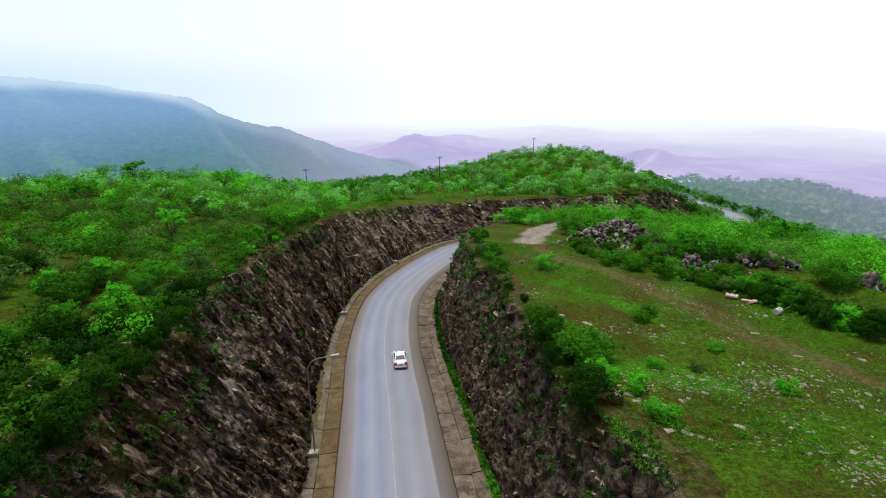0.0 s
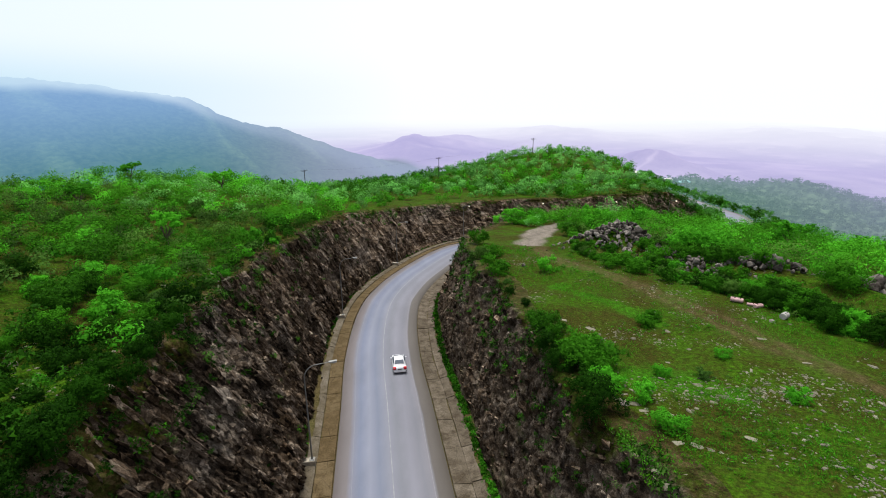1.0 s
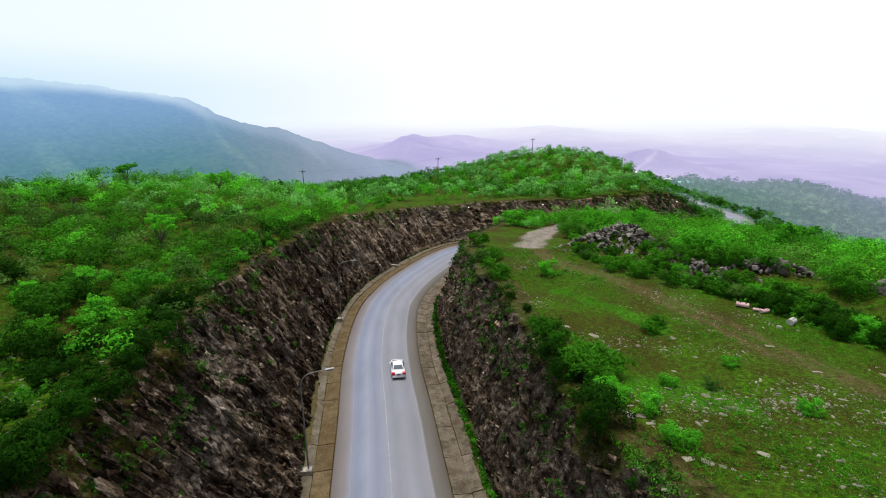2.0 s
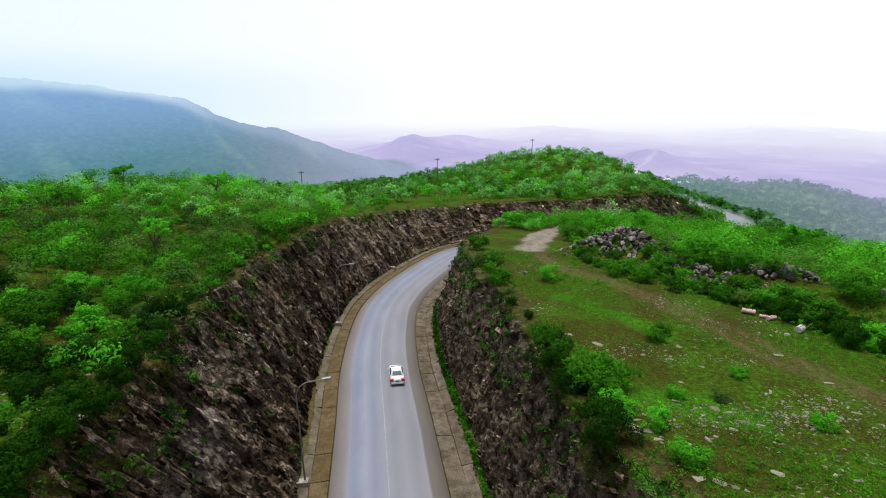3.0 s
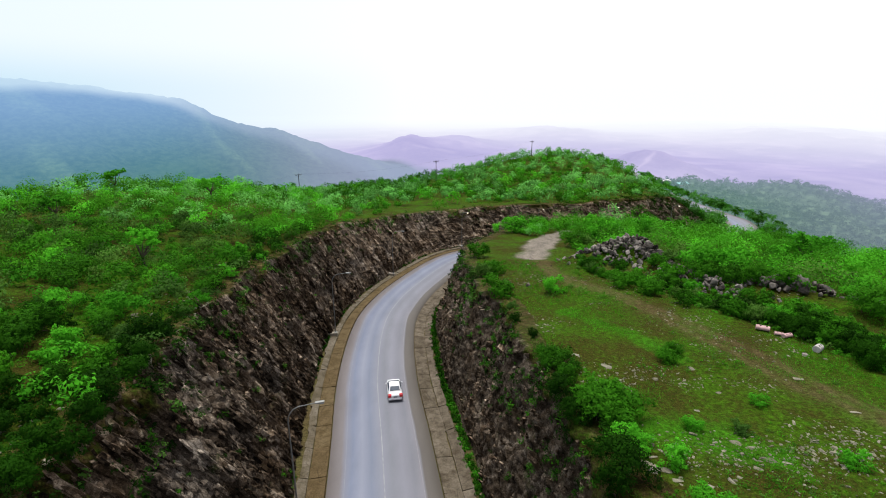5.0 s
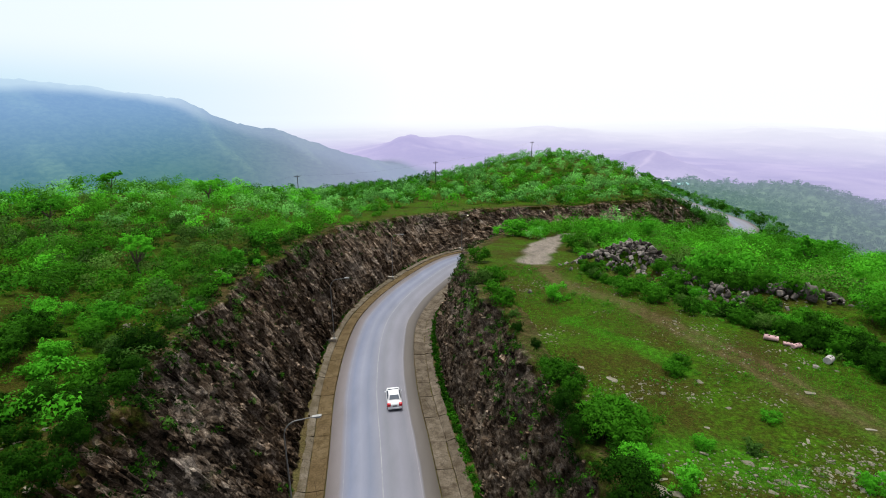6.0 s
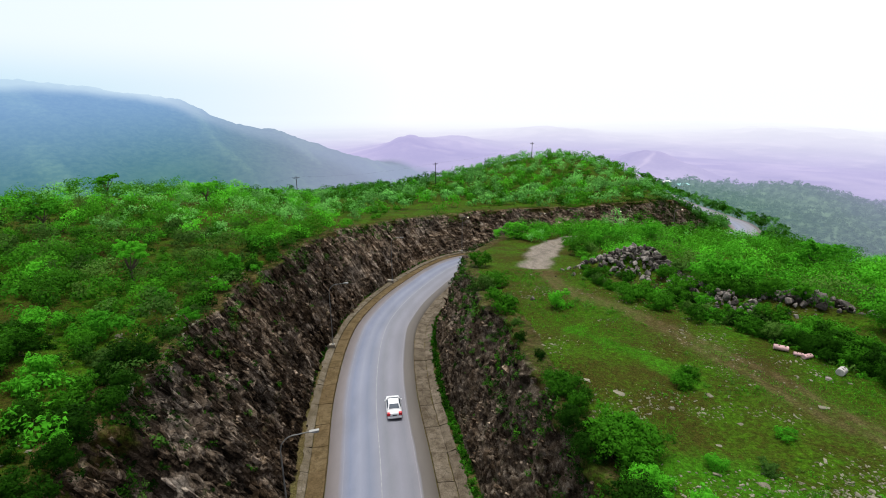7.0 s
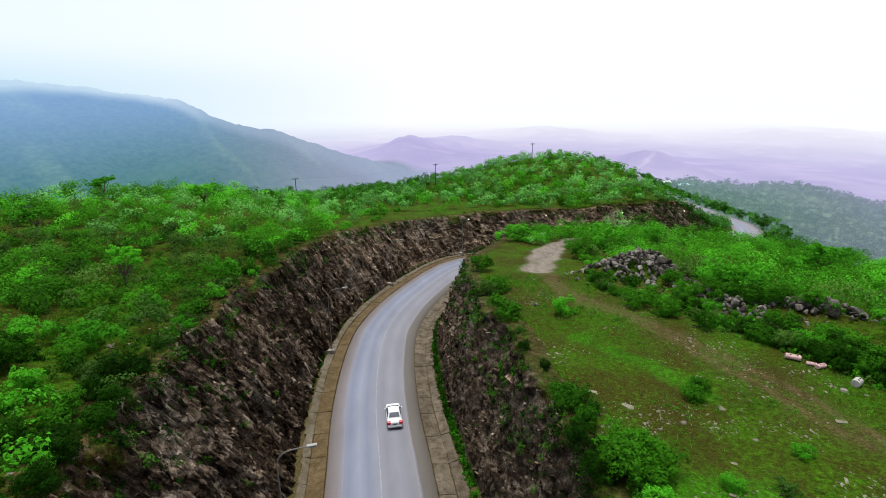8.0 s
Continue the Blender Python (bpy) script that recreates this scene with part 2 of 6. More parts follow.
def ground_colour(n):
    at = n.place()
    wide = n.noise(0.16, 5, 0.6, at)
    fine = n.noise(2.4, 6, 0.7, at)
    tiny = n.noise(9.0, 3, 0.7, at)
    grass = n.mix(n.ramp(fine, (0.3, 0.0), (0.7, 1.0)), GRASS_A, GRASS_B)
    soil = n.mix(n.ramp(tiny, (0.3, 0.0), (0.75, 1.0)), SOIL_A, SOIL_B)
    both = n.math("ADD", n.math("MULTIPLY", wide, 0.7), n.math("MULTIPLY", fine, 0.5))
    cover = n.mix(n.ramp(both, (0.52, 0.0), (0.73, 1.0)), soil, grass)
    lush = n.ramp(n.math("ADD", n.math("MULTIPLY", n.noise(0.3, 6, 0.7, n.place((1, 1.5, 1))), 0.75), n.math("MULTIPLY", fine, 0.3)), (0.60, 0.0), (0.74, 0.8))
    cover = n.mix(lush, cover, n.mix(fine, (0.016, 0.064, 0.0025, 1), (0.046, 0.15, 0.005, 1)))
    cover = n.mix(n.math("MULTIPLY", n.attr("lush"), n.ramp(fine, (0.3, 0.3), (0.6, 0.95))), cover, n.mix(fine, (0.018, 0.082, 0.003, 1), (0.052, 0.195, 0.007, 1)))
    dirt = n.mix(n.ramp(tiny, (0.25, 0.0), (0.8, 1.0)), (0.055, 0.037, 0.015, 1), (0.15, 0.108, 0.06, 1))
    worn = n.math("MULTIPLY", n.attr("track"), n.ramp(fine, (0.25, 0.25), (0.6, 0.95)), True)
    cover = n.mix(worn, cover, dirt)
    pale = n.mix(tiny, (0.15, 0.125, 0.10, 1), (0.26, 0.225, 0.19, 1))
    rut = n.ramp(n.noise(0.9, 4, 0.6, n.place((1.0, 0.25, 1), (0, 0, -0.35))), (0.35, 0.72), (0.6, 1.05))
    cover = n.mix(n.math("MULTIPLY", n.attr("gravel"), n.ramp(fine, (0.2, 0.6), (0.5, 1.0))), cover, n.mix(1.0, pale, rut, "MULTIPLY"))
    speck = n.noise(5.5, 6, 0.8, at)
    cover = n.mix(0.75, cover, n.ramp(speck, (0.36, 0.4), (0.5, 0.95), (0.64, 1.7)), "MULTIPLY")
    return cover, n.math("ADD", fine, n.math("MULTIPLY", tiny, 0.5))


def ground_material():
    n = Nodes("grassy_soil", 0.95)
    c, h = ground_colour(n)
    n.colour(c).bump(h, 0.7, 0.25)
    return n.mat


def rock_material():
    n = Nodes("cut_rock", 0.85)
    pos = n.add("ShaderNodeSeparateXYZ")
    n.link(n.add("ShaderNodeNewGeometry").outputs["Position"], pos.inputs[0])
    x, y, z = pos.outputs

    def turned(cx, cy, cz, size):
        return n.math("MULTIPLY", n.math("ADD", n.math("ADD", n.math("MULTIPLY", x, cx), n.math("MULTIPLY", y, cy)), n.math("MULTIPLY", z, cz)), size)

    def dipping(across, along, deep, wobble):
        """Places counted across the beds, along their strike and down their dip."""
        c = n.add("ShaderNodeCombineXYZ")
        shake = n.math("MULTIPLY", n.noise(0.7, 3, 0.6, n.place()), wobble)
        n.link(n.math("ADD", turned(0.551, 0.682, 0.481, across), shake), c.inputs[0])
        n.link(n.math("ADD", turned(0.37, 0.32, -0.872, along), shake), c.inputs[1]).link(turned(-0.748, 0.658, -0.075, deep), c.inputs[2])
        return c.outputs[0]

    beds = dipping(1.25, 0.4, 0.8, 0.15)
    blocks = n.voronoi(0.9, beds, "F1", "Color")
    chips = n.voronoi(3.0, beds, "F1", "Color")
    big = n.noise(0.13, 4, 0.6, n.place())
    mid = n.noise(0.55, 9, 0.68, beds)
    fine = n.noise(3.4, 9, 0.8, n.place())
    grit = n.noise(11, 5, 0.75, n.place())
    v1 = n.add("ShaderNodeSeparateColor")
    n.link(blocks, v1.inputs[0])
    v2 = n.add("ShaderNodeSeparateColor")
    n.link(chips, v2.inputs[0])
    joint = n.ramp(n.voronoi(0.9, beds, "DISTANCE_TO_EDGE"), (0.0, 0.3), (0.03, 0.85), (0.07, 1.0))
    split = n.ramp(n.voronoi(3.0, beds, "DISTANCE_TO_EDGE"), (0.0, 0.7), (0.05, 1.0))
    t = n.math("ADD", n.math("ADD", n.math("MULTIPLY", v1.outputs[0], 0.20), n.math("MULTIPLY", v2.outputs[1], 0.17)), n.math("ADD", n.math("MULTIPLY", mid, 0.60), n.math("MULTIPLY", fine, 0.40)))
    tone = n.ramp(t, (0.51, (0.003, 0.0022, 0.0016, 1)), (0.61, (0.048, 0.037, 0.028, 1)), (0.70, (0.130, 0.106, 0.084, 1)), (0.78, (0.24, 0.203, 0.165, 1)), (0.88, (0.38, 0.33, 0.275, 1)))
    brown = n.ramp(t, (0.51, (0.0025, 0.0016, 0.001, 1)), (0.62, (0.048, 0.031, 0.018, 1)), (0.74, (0.135, 0.095, 0.064, 1)), (0.88, (0.33, 0.26, 0.195, 1)))
    stone = n.mix(n.ramp(big, (0.30, 0.25), (0.52, 1.0)), tone, brown)
    stone = n.mix(1.0, stone, n.mix(1.0, joint, split, "MULTIPLY"), "MULTIPLY")
    stone = n.mix(0.7, stone, n.ramp(grit, (0.32, 0.35), (0.5, 0.95), (0.68, 1.45)), "MULTIPLY")
    flake = n.noise(5.5, 7, 0.85, dipping(1.3, 0.8, 1.1, 0.3))
    stone = n.mix(0.8, stone, n.ramp(flake, (0.36, 0.25), (0.5, 0.9), (0.62, 1.9)), "MULTIPLY")
    # haze over the far rock, put in as a brighter colour towards high y
    haze_lift = n.ramp(n.math("DIVIDE", n.math("ADD", y, n.math("MULTIPLY", big, 30.0)), 200.0), (0.40, 1.0), (0.60, 1.35))
    stone = n.mix(1.0, stone, haze_lift, "MULTIPLY")
    streak = n.noise(1.0, 7, 0.7, dipping(1.8, 0.55, 1.2, 0.6))
    earth = n.ramp(n.math("ADD", n.math("MULTIPLY", streak, 0.75), n.math("MULTIPLY", grit, 0.3)), (0.43, (0.005, 0.0036, 0.0022, 1)), (0.52, (0.034, 0.025, 0.017, 1)), (0.58, (0.10, 0.08, 0.06, 1)), (0.66, (0.28, 0.235, 0.19, 1)))
    stone = n.mix(n.attr("earth"), stone, earth)
    own = n.add("ShaderNodeNewGeometry").outputs["Random Per Island"]
    lone = n.mix(n.attr("chunk"), (1, 1, 1, 1), n.ramp(own, (0.0, 0.45), (0.6, 1.0), (1.0, 1.7)))
    stone = n.mix(1.0, stone, lone, "MULTIPLY")
    up = n.add("ShaderNodeSeparateXYZ")
    n.link(n.add("ShaderNodeNewGeometry").outputs["Normal"], up.inputs[0])
    level = n.math("ADD", up.outputs["Z"], n.math("MULTIPLY", mid, 0.5))
    moss = n.ramp(level, (1.0, 0.0), (1.2, 0.85))
    cover, h = ground_colour(n)
    cover = n.mix(n.ramp(fine, (0.40, 0.9), (0.60, 0.25)), cover, n.mix(1.0, stone, (0.62, 0.5, 0.36, 1), "MULTIPLY"))
    weedy = n.ramp(n.noise(0.33, 6, 0.7, n.place()), (0.60, 0.0), (0.74, 0.6))
    stone = n.mix(weedy, stone, n.mix(fine, (0.012, 0.028, 0.004, 1), (0.03, 0.075, 0.008, 1)))
    n.colour(n.mix(n.math("MAXIMUM", moss, n.attr("lip")), stone, cover))
    relief = n.math("ADD", n.math("MULTIPLY", v1.outputs[2], 0.5), n.math("MULTIPLY", v2.outputs[2], 0.35))
    n.bump(n.math("ADD", relief, n.math("ADD", n.math("MULTIPLY", grit, 0.25), n.math("MULTIPLY", fine, 0.6))), 0.7, 0.3)
    return n.mat


def asphalt_material():
    n = Nodes("worn_asphalt", 0.62)
    at = n.place()
    across = n.attr("across")
    grain = n.noise(14, 5, 0.7, at)
    patch = n.noise(0.35, 4, 0.6, n.place((1, 0.3, 1)))
    wob = n.math("ADD", across, n.math("MULTIPLY", n.math("SUBTRACT", patch, 0.5), 0.5))
    t = n.math("DIVIDE", n.math("ADD", wob, 5.5), 11.0)
    strip = n.ramp(t, (0.0, (0.140, 0.122, 0.118, 1)), (0.13, (0.160, 0.143, 0.146, 1)), (0.165, (0.172, 0.176, 0.215, 1)), (0.23, (0.1477, 0.1660, 0.2279, 1)),
                   (0.32, (0.2025, 0.2150, 0.2666, 1)), (0.40, (0.1535, 0.1693, 0.2244, 1)), (0.49, (0.1901, 0.1967, 0.2341, 1)), (0.58, (0.1660, 0.1693, 0.1954, 1)),
                   (0.67, (0.1967, 0.1967, 0.2279, 1)), (0.76, (0.1660, 0.1660, 0.1918, 1)), (0.83, (0.1843, 0.1784, 0.1989, 1)), (0.852, (0.108, 0.096, 0.087, 1)), (1.0, (0.102, 0.089, 0.077, 1)))
    strip = n.mix(0.6, strip, n.ramp(patch, (0.3, 0.82), (0.7, 1.1)), "MULTIPLY")
    strip = n.mix(0.5, strip, n.ramp(grain, (0.3, 0.75), (0.7, 1.15)), "MULTIPLY")
    n.colour(strip).bump(grain, 0.25, 0.01)
    return n.mat


def line_material():
    n = Nodes("worn_road_paint", 0.6)
    wear = n.noise(1.6, 6, 0.75, n.place())
    n.colour(n.mix(n.ramp(wear, (0.38, 0.0), (0.66, 1.0)), (0.19, 0.19, 0.215, 1), (0.30, 0.295, 0.30, 1)))
    return n.mat


def concrete_material(name, a, b, stain):
    n = Nodes(name, 0.85)
    at = n.place()
    mid, fine = n.noise(0.8, 6, 0.65, at), n.noise(7, 5, 0.7, at)
    rnd = n.add("ShaderNodeObjectInfo").outputs["Random"]
    c = n.mix(rnd, a, b)
    c = n.mix(n.ramp(mid, (0.40, 0.0), (0.62, 0.95)), c, stain)
    c = n.mix(0.8, c, n.ramp(fine, (0.3, 0.5), (0.66, 1.25)), "MULTIPLY")
    crack = n.ramp(n.voronoi(0.55, n.place((1, 1, 0.2)), "DISTANCE_TO_EDGE"), (0.0, 0.35), (0.012, 1.0))
    c = n.mix(0.8, c, crack, "MULTIPLY")
    n.colour(c).bump(n.math("ADD", mid, fine), 0.4, 0.04)
    return n.mat


def leaf_material(name, a, b, c):
    n = Nodes(name, 0.75)
    isl = n.add("ShaderNodeNewGeometry").outputs["Random Per Island"]
    rnd = n.add("ShaderNodeObjectInfo").outputs["Random"]
    wide = n.noise(0.09, 3, 0.5, n.place())
    base = n.mix(n.ramp(n.math("ADD", n.math("MULTIPLY", wide, 0.7), n.math("MULTIPLY", rnd, 0.45)), (0.35, 0.0), (0.75, 1.0)), a, b)
    col = n.mix(n.math("MULTIPLY", n.math("POWER", isl, 1.6), 0.24), base, c)
    tone = n.math("ADD", n.math("MULTIPLY", n.attr("tone"), 0.5), 1.0)
    shade = n.add("ShaderNodeCombineXYZ")
    for k in range(3):
        n.link(tone, shade.inputs[k])
    col = n.mix(1.0, col, shade.outputs[0], "MULTIPLY")
    n.colour(col)
    glow = n.add("ShaderNodeBsdfTranslucent")
    n.link(col, glow.inputs["Color"])
    both = n.add("ShaderNodeMixShader")
    both.inputs[0].default_value = 0.3
    n.link(n.bsdf.outputs[0], both.inputs[1]).link(glow.outputs[0], both.inputs[2]).link(both.outputs[0], n.out.inputs["Surface"])
    return n.mat


def bark_material():
    n = Nodes("grey_bark", 0.9)
    f = n.noise(9, 5, 0.7, n.place((1, 1, 0.3)))
    n.colour(n.mix(f, (0.035, 0.025, 0.018, 1), (0.14, 0.11, 0.085, 1))).bump(f, 0.6, 0.03)
    return n.mat


def stone_material(name, dark, light):
    n = Nodes(name, 0.85)
    f, g = n.noise(1.7, 6, 0.7, n.place()), n.noise(9, 5, 0.7, n.place())
    rnd = n.add("ShaderNodeObjectInfo").outputs["Random"]
    isl = n.add("ShaderNodeNewGeometry").outputs["Random Per Island"]
    t = n.math("ADD", n.math("MULTIPLY", f, 0.6), n.math("MULTIPLY", n.math("ADD", rnd, isl), 0.25))
    c = n.mix(n.ramp(t, (0.3, 0.0), (0.75, 1.0)), dark, light)
    n.colour(n.mix(0.5, c, n.ramp(g, (0.3, 0.6), (0.7, 1.15)), "MULTIPLY")).bump(n.math("ADD", f, g), 0.6, 0.08)
    return n.mat


def plain_material(name, colour, rough=0.5, metal=0.0, vary=0.12):
    n = Nodes(name, rough, metal)
    f = n.noise(3.0, 5, 0.65, n.place())
    n.colour(n.mix(1.0, colour, n.ramp(f, (0.3, 1 - vary), (0.7, 1 + vary * 0.4)), "MULTIPLY"))
    return n.mat


def glow_material(name, colour, power):
    n = Nodes(name, 0.4)
    n.colour(colour)
    n.bsdf.inputs["Emission Color"].default_value = colour
    n.bsdf.inputs["Emission Strength"].default_value = power
    return n.mat


def distance_material():
    """Far hills and plain: lit ground, with the misty air's haze put over it as emission."""
    n = Nodes("misty_distance", 1.0)
    speck = n.noise(0.13, 8, 0.75, n.place((1, 1, 1.5)))
    patch = n.noise(0.0042, 6, 0.65, n.place())
    green = n.mix(n.ramp(speck, (0.42, 0.0), (0.60, 1.0)), (0.01, 0.022, 0.016, 1), (0.12, 0.17, 0.10, 1))
    green = n.mix(n.ramp(n.noise(0.009, 5, 0.6, n.place((1, 0.5, 1.6), (0, 0.5, 0.3))), (0.54, 0.0), (0.68, 0.5)), green, (0.2, 0.28, 0.13, 1))
    plain = n.mix(n.ramp(n.math("ADD", n.math("MULTIPLY", patch, 0.7), n.math("MULTIPLY", speck, 0.3)), (0.38, 0.0), (0.66, 1.0)), (0.09, 0.10, 0.11, 1), (0.42, 0.38, 0.36, 1))
    green = n.mix(n.math("MAXIMUM", n.attr("spur"), 0.0), green, n.mix(n.ramp(speck, (0.42, 0.0), (0.60, 1.0)), (0.10, 0.15, 0.05, 1), (0.26, 0.36, 0.15, 1)))
    body = n.mix(n.attr("wood"), plain, green)
    body = n.mix(n.attr("bare"), body, (0.75, 0.66, 0.56, 1))
    n.colour(body)
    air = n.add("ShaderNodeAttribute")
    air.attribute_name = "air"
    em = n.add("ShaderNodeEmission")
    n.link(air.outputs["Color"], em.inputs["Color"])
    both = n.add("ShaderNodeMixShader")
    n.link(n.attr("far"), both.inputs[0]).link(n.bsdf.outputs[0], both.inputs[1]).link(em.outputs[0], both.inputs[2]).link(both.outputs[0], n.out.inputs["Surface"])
    return n.mat


M_GROUND, M_ROCK, M_ROAD, M_LINE = ground_material(), rock_material(), asphalt_material(), line_material()
M_SLAB = concrete_material("gutter_concrete", (0.105, 0.086, 0.063, 1), (0.162, 0.135, 0.102, 1), (0.062, 0.048, 0.032, 1))
M_STAINED = concrete_material("stained_channel_concrete", (0.1030, 0.0718, 0.0374, 1), (0.1310, 0.0967, 0.0530, 1), (0.0749, 0.0530, 0.0250, 1))
M_KERB = concrete_material("weathered_kerb_concrete", (0.1200, 0.1000, 0.0720, 1), (0.1600, 0.1360, 0.1040, 1), (0.0800, 0.0640, 0.0400, 1))
M_LEAF = leaf_material("shrub_leaf", (0.0110, 0.0516, 0.0022, 1), (0.0372, 0.1680, 0.0060, 1), (0.1032, 0.3780, 0.0174, 1))
M_BRIGHT = leaf_material("fresh_leaf", (0.0280, 0.1624, 0.0056, 1), (0.0672, 0.3360, 0.0129, 1), (0.1624, 0.6384, 0.0381, 1))
M_DULL = leaf_material("dull_leaf", (0.0263, 0.0753, 0.0097, 1), (0.0624, 0.1471, 0.0194, 1), (0.1316, 0.2691, 0.0486, 1))
M_BLADE = leaf_material("grass_blade", (0.0160, 0.0660, 0.0024, 1), (0.0430, 0.1480, 0.0048, 1), (0.0800, 0.2350, 0.0095, 1))
# shade of the near slope and hedge hollows is put into this leaf
M_DEEP_SHADE = leaf_material("deep_green_shade_leaf", (0.0035, 0.0182, 0.0007, 1), (0.012, 0.055, 0.002, 1), (0.035, 0.13, 0.005, 1))
# distance haze is put into this paler leaf colour
M_HAZED = leaf_material("hazed_scrub_leaf", (0.0850, 0.2700, 0.0500, 1), (0.1300, 0.3850, 0.0740, 1), (0.1750, 0.4600, 0.0950, 1))
M_BARK = bark_material()
M_STONE = stone_material("grey_boulder", (0.02, 0.016, 0.013, 1), (0.30, 0.265, 0.235, 1))
M_PALE = stone_material("pale_limestone", (0.10, 0.092, 0.062, 1), (0.30, 0.28, 0.21, 1))
M_STEEL = plain_material("galvanised_steel", (0.22, 0.22, 0.21, 1), 0.5, 0.6)
M_HEAD = plain_material("pale_lamp_housing", (0.28, 0.28, 0.265, 1), 0.45)
M_POLE = plain_material("dark_pole_timber", (0.05, 0.042, 0.04, 1), 0.85)
M_BLOCK = plain_material("pale_concrete_block", (0.34, 0.30, 0.24, 1), 0.85, 0, 0.35)
M_BULB = glow_material("lit_lamp", (1.0, 0.85, 0.6, 1), 3.0)
M_FAR = distance_material()


# ---- makers ----
def mesh_of(name, verts, faces, material):
    me = bpy.data.meshes.new(name)
    me.from_pydata([tuple(map(float, v)) for v in verts] if not isinstance(verts, list) else verts, [], faces)
    me.materials.append(material)
    me.update()
    return me


def grid_mesh(name, pts, rows, cols, material):
    """A sheet from rows x cols points."""
    me = bpy.data.meshes.new(name)
    i = np.arange(rows * cols).reshape(rows, cols)
    f = np.stack([i[:-1, :-1], i[:-1, 1:], i[1:, 1:], i[1:, :-1]], -1).reshape(-1, 4)
    me.vertices.add(rows * cols)
    me.vertices.foreach_set("co", np.asarray(pts, np.float32).ravel())
    me.loops.add(f.size)
    me.loops.foreach_set("vertex_index", f.ravel().astype(np.int32))
    me.polygons.add(len(f))
    me.polygons.foreach_set("loop_start", np.arange(0, f.size, 4, dtype=np.int32))
    me.materials.append(material)
    me.update(calc_edges=True)
    return me


def quads_mesh(name, pts, materials, index=None, normals=None):
    """Separate small faces from an array n x corners x 3, with soft normals where given."""
    me = bpy.data.meshes.new(name)
    n, k = pts.shape[:2]
    me.vertices.add(n * k)
    me.vertices.foreach_set("co", np.asarray(pts, np.float32).ravel())
    me.loops.add(n * k)
    me.loops.foreach_set("vertex_index", np.arange(n * k, dtype=np.int32))
    me.polygons.add(n)
    me.polygons.foreach_set("loop_start", np.arange(0, n * k, k, dtype=np.int32))
    for m in materials:
        me.materials.append(m)
    if index is not None:
        me.polygons.foreach_set("material_index", np.asarray(index, np.int32))
    if normals is not None:
        soft = me.attributes.new("custom_normal", "FLOAT_VECTOR", "POINT")
        soft.data.foreach_set("vector", np.repeat(np.asarray(normals, np.float32), k, 0).ravel())
    me.update(calc_edges=True)
    return me


def mark(me, name, values):
    a = me.attributes.new(name, "FLOAT", "POINT")
    a.data.foreach_set("value", np.asarray(values, np.float32).ravel())


def mark_colour(me, name, values):
    a = me.attributes.new(name, "FLOAT_COLOR", "POINT")
    a.data.foreach_set("color", np.concatenate([values, np.ones((len(values), 1))], 1).astype(np.float32).ravel())


def part(name, bm, material, parent, label=""):
    """Links a bmesh or mesh as one mesh object under a thing or a part."""
    if isinstance(bm, bmesh.types.BMesh):
        me = bpy.data.meshes.new(name)
        bm.to_mesh(me)
        bm.free()
    else:
        me = bm
    if not me.materials:
        me.materials.append(material)
    ob = new(name, me)
    ob.parent = parent
    return tagged(ob, label)


def box(bm, size, at=(0, 0, 0), bevel=0.0, turn=None):
    m = Matrix.Translation(at) @ (turn if turn else Matrix()) @ Matrix.Diagonal((*size, 1))
    made = bmesh.ops.create_cube(bm, size=1, matrix=m)
    if bevel:
        edges = {e for v in made["verts"] for e in v.link_edges}
        bmesh.ops.bevel(bm, geom=list(edges), offset=bevel, segments=2, affect="EDGES", profile=0.5)
    return bm


def tube(bm, points, radii, sides=8, close=True):
    """A tapered tube along points."""
    rings = []
    pts = [Vector(p) for p in points]
    for i, p in enumerate(pts):
        t = (pts[min(i + 1, len(pts) - 1)] - pts[max(i - 1, 0)]).normalized()
        a = t.orthogonal().normalized() if i == 0 else (a - a.dot(t) * t).normalized()
        b = t.cross(a)
        rings.append([bm.verts.new(p + radii[i] * (math.cos(k * math.tau / sides) * a + math.sin(k * math.tau / sides) * b)) for k in range(sides)])
    for r, q in zip(rings, rings[1:]):
        for k in range(sides):
            bm.faces.new((r[k], r[(k + 1) % sides], q[(k + 1) % sides], q[k]))
    if close:
        bm.faces.new(rings[0][::-1])
        bm.faces.new(rings[-1])
    return bm


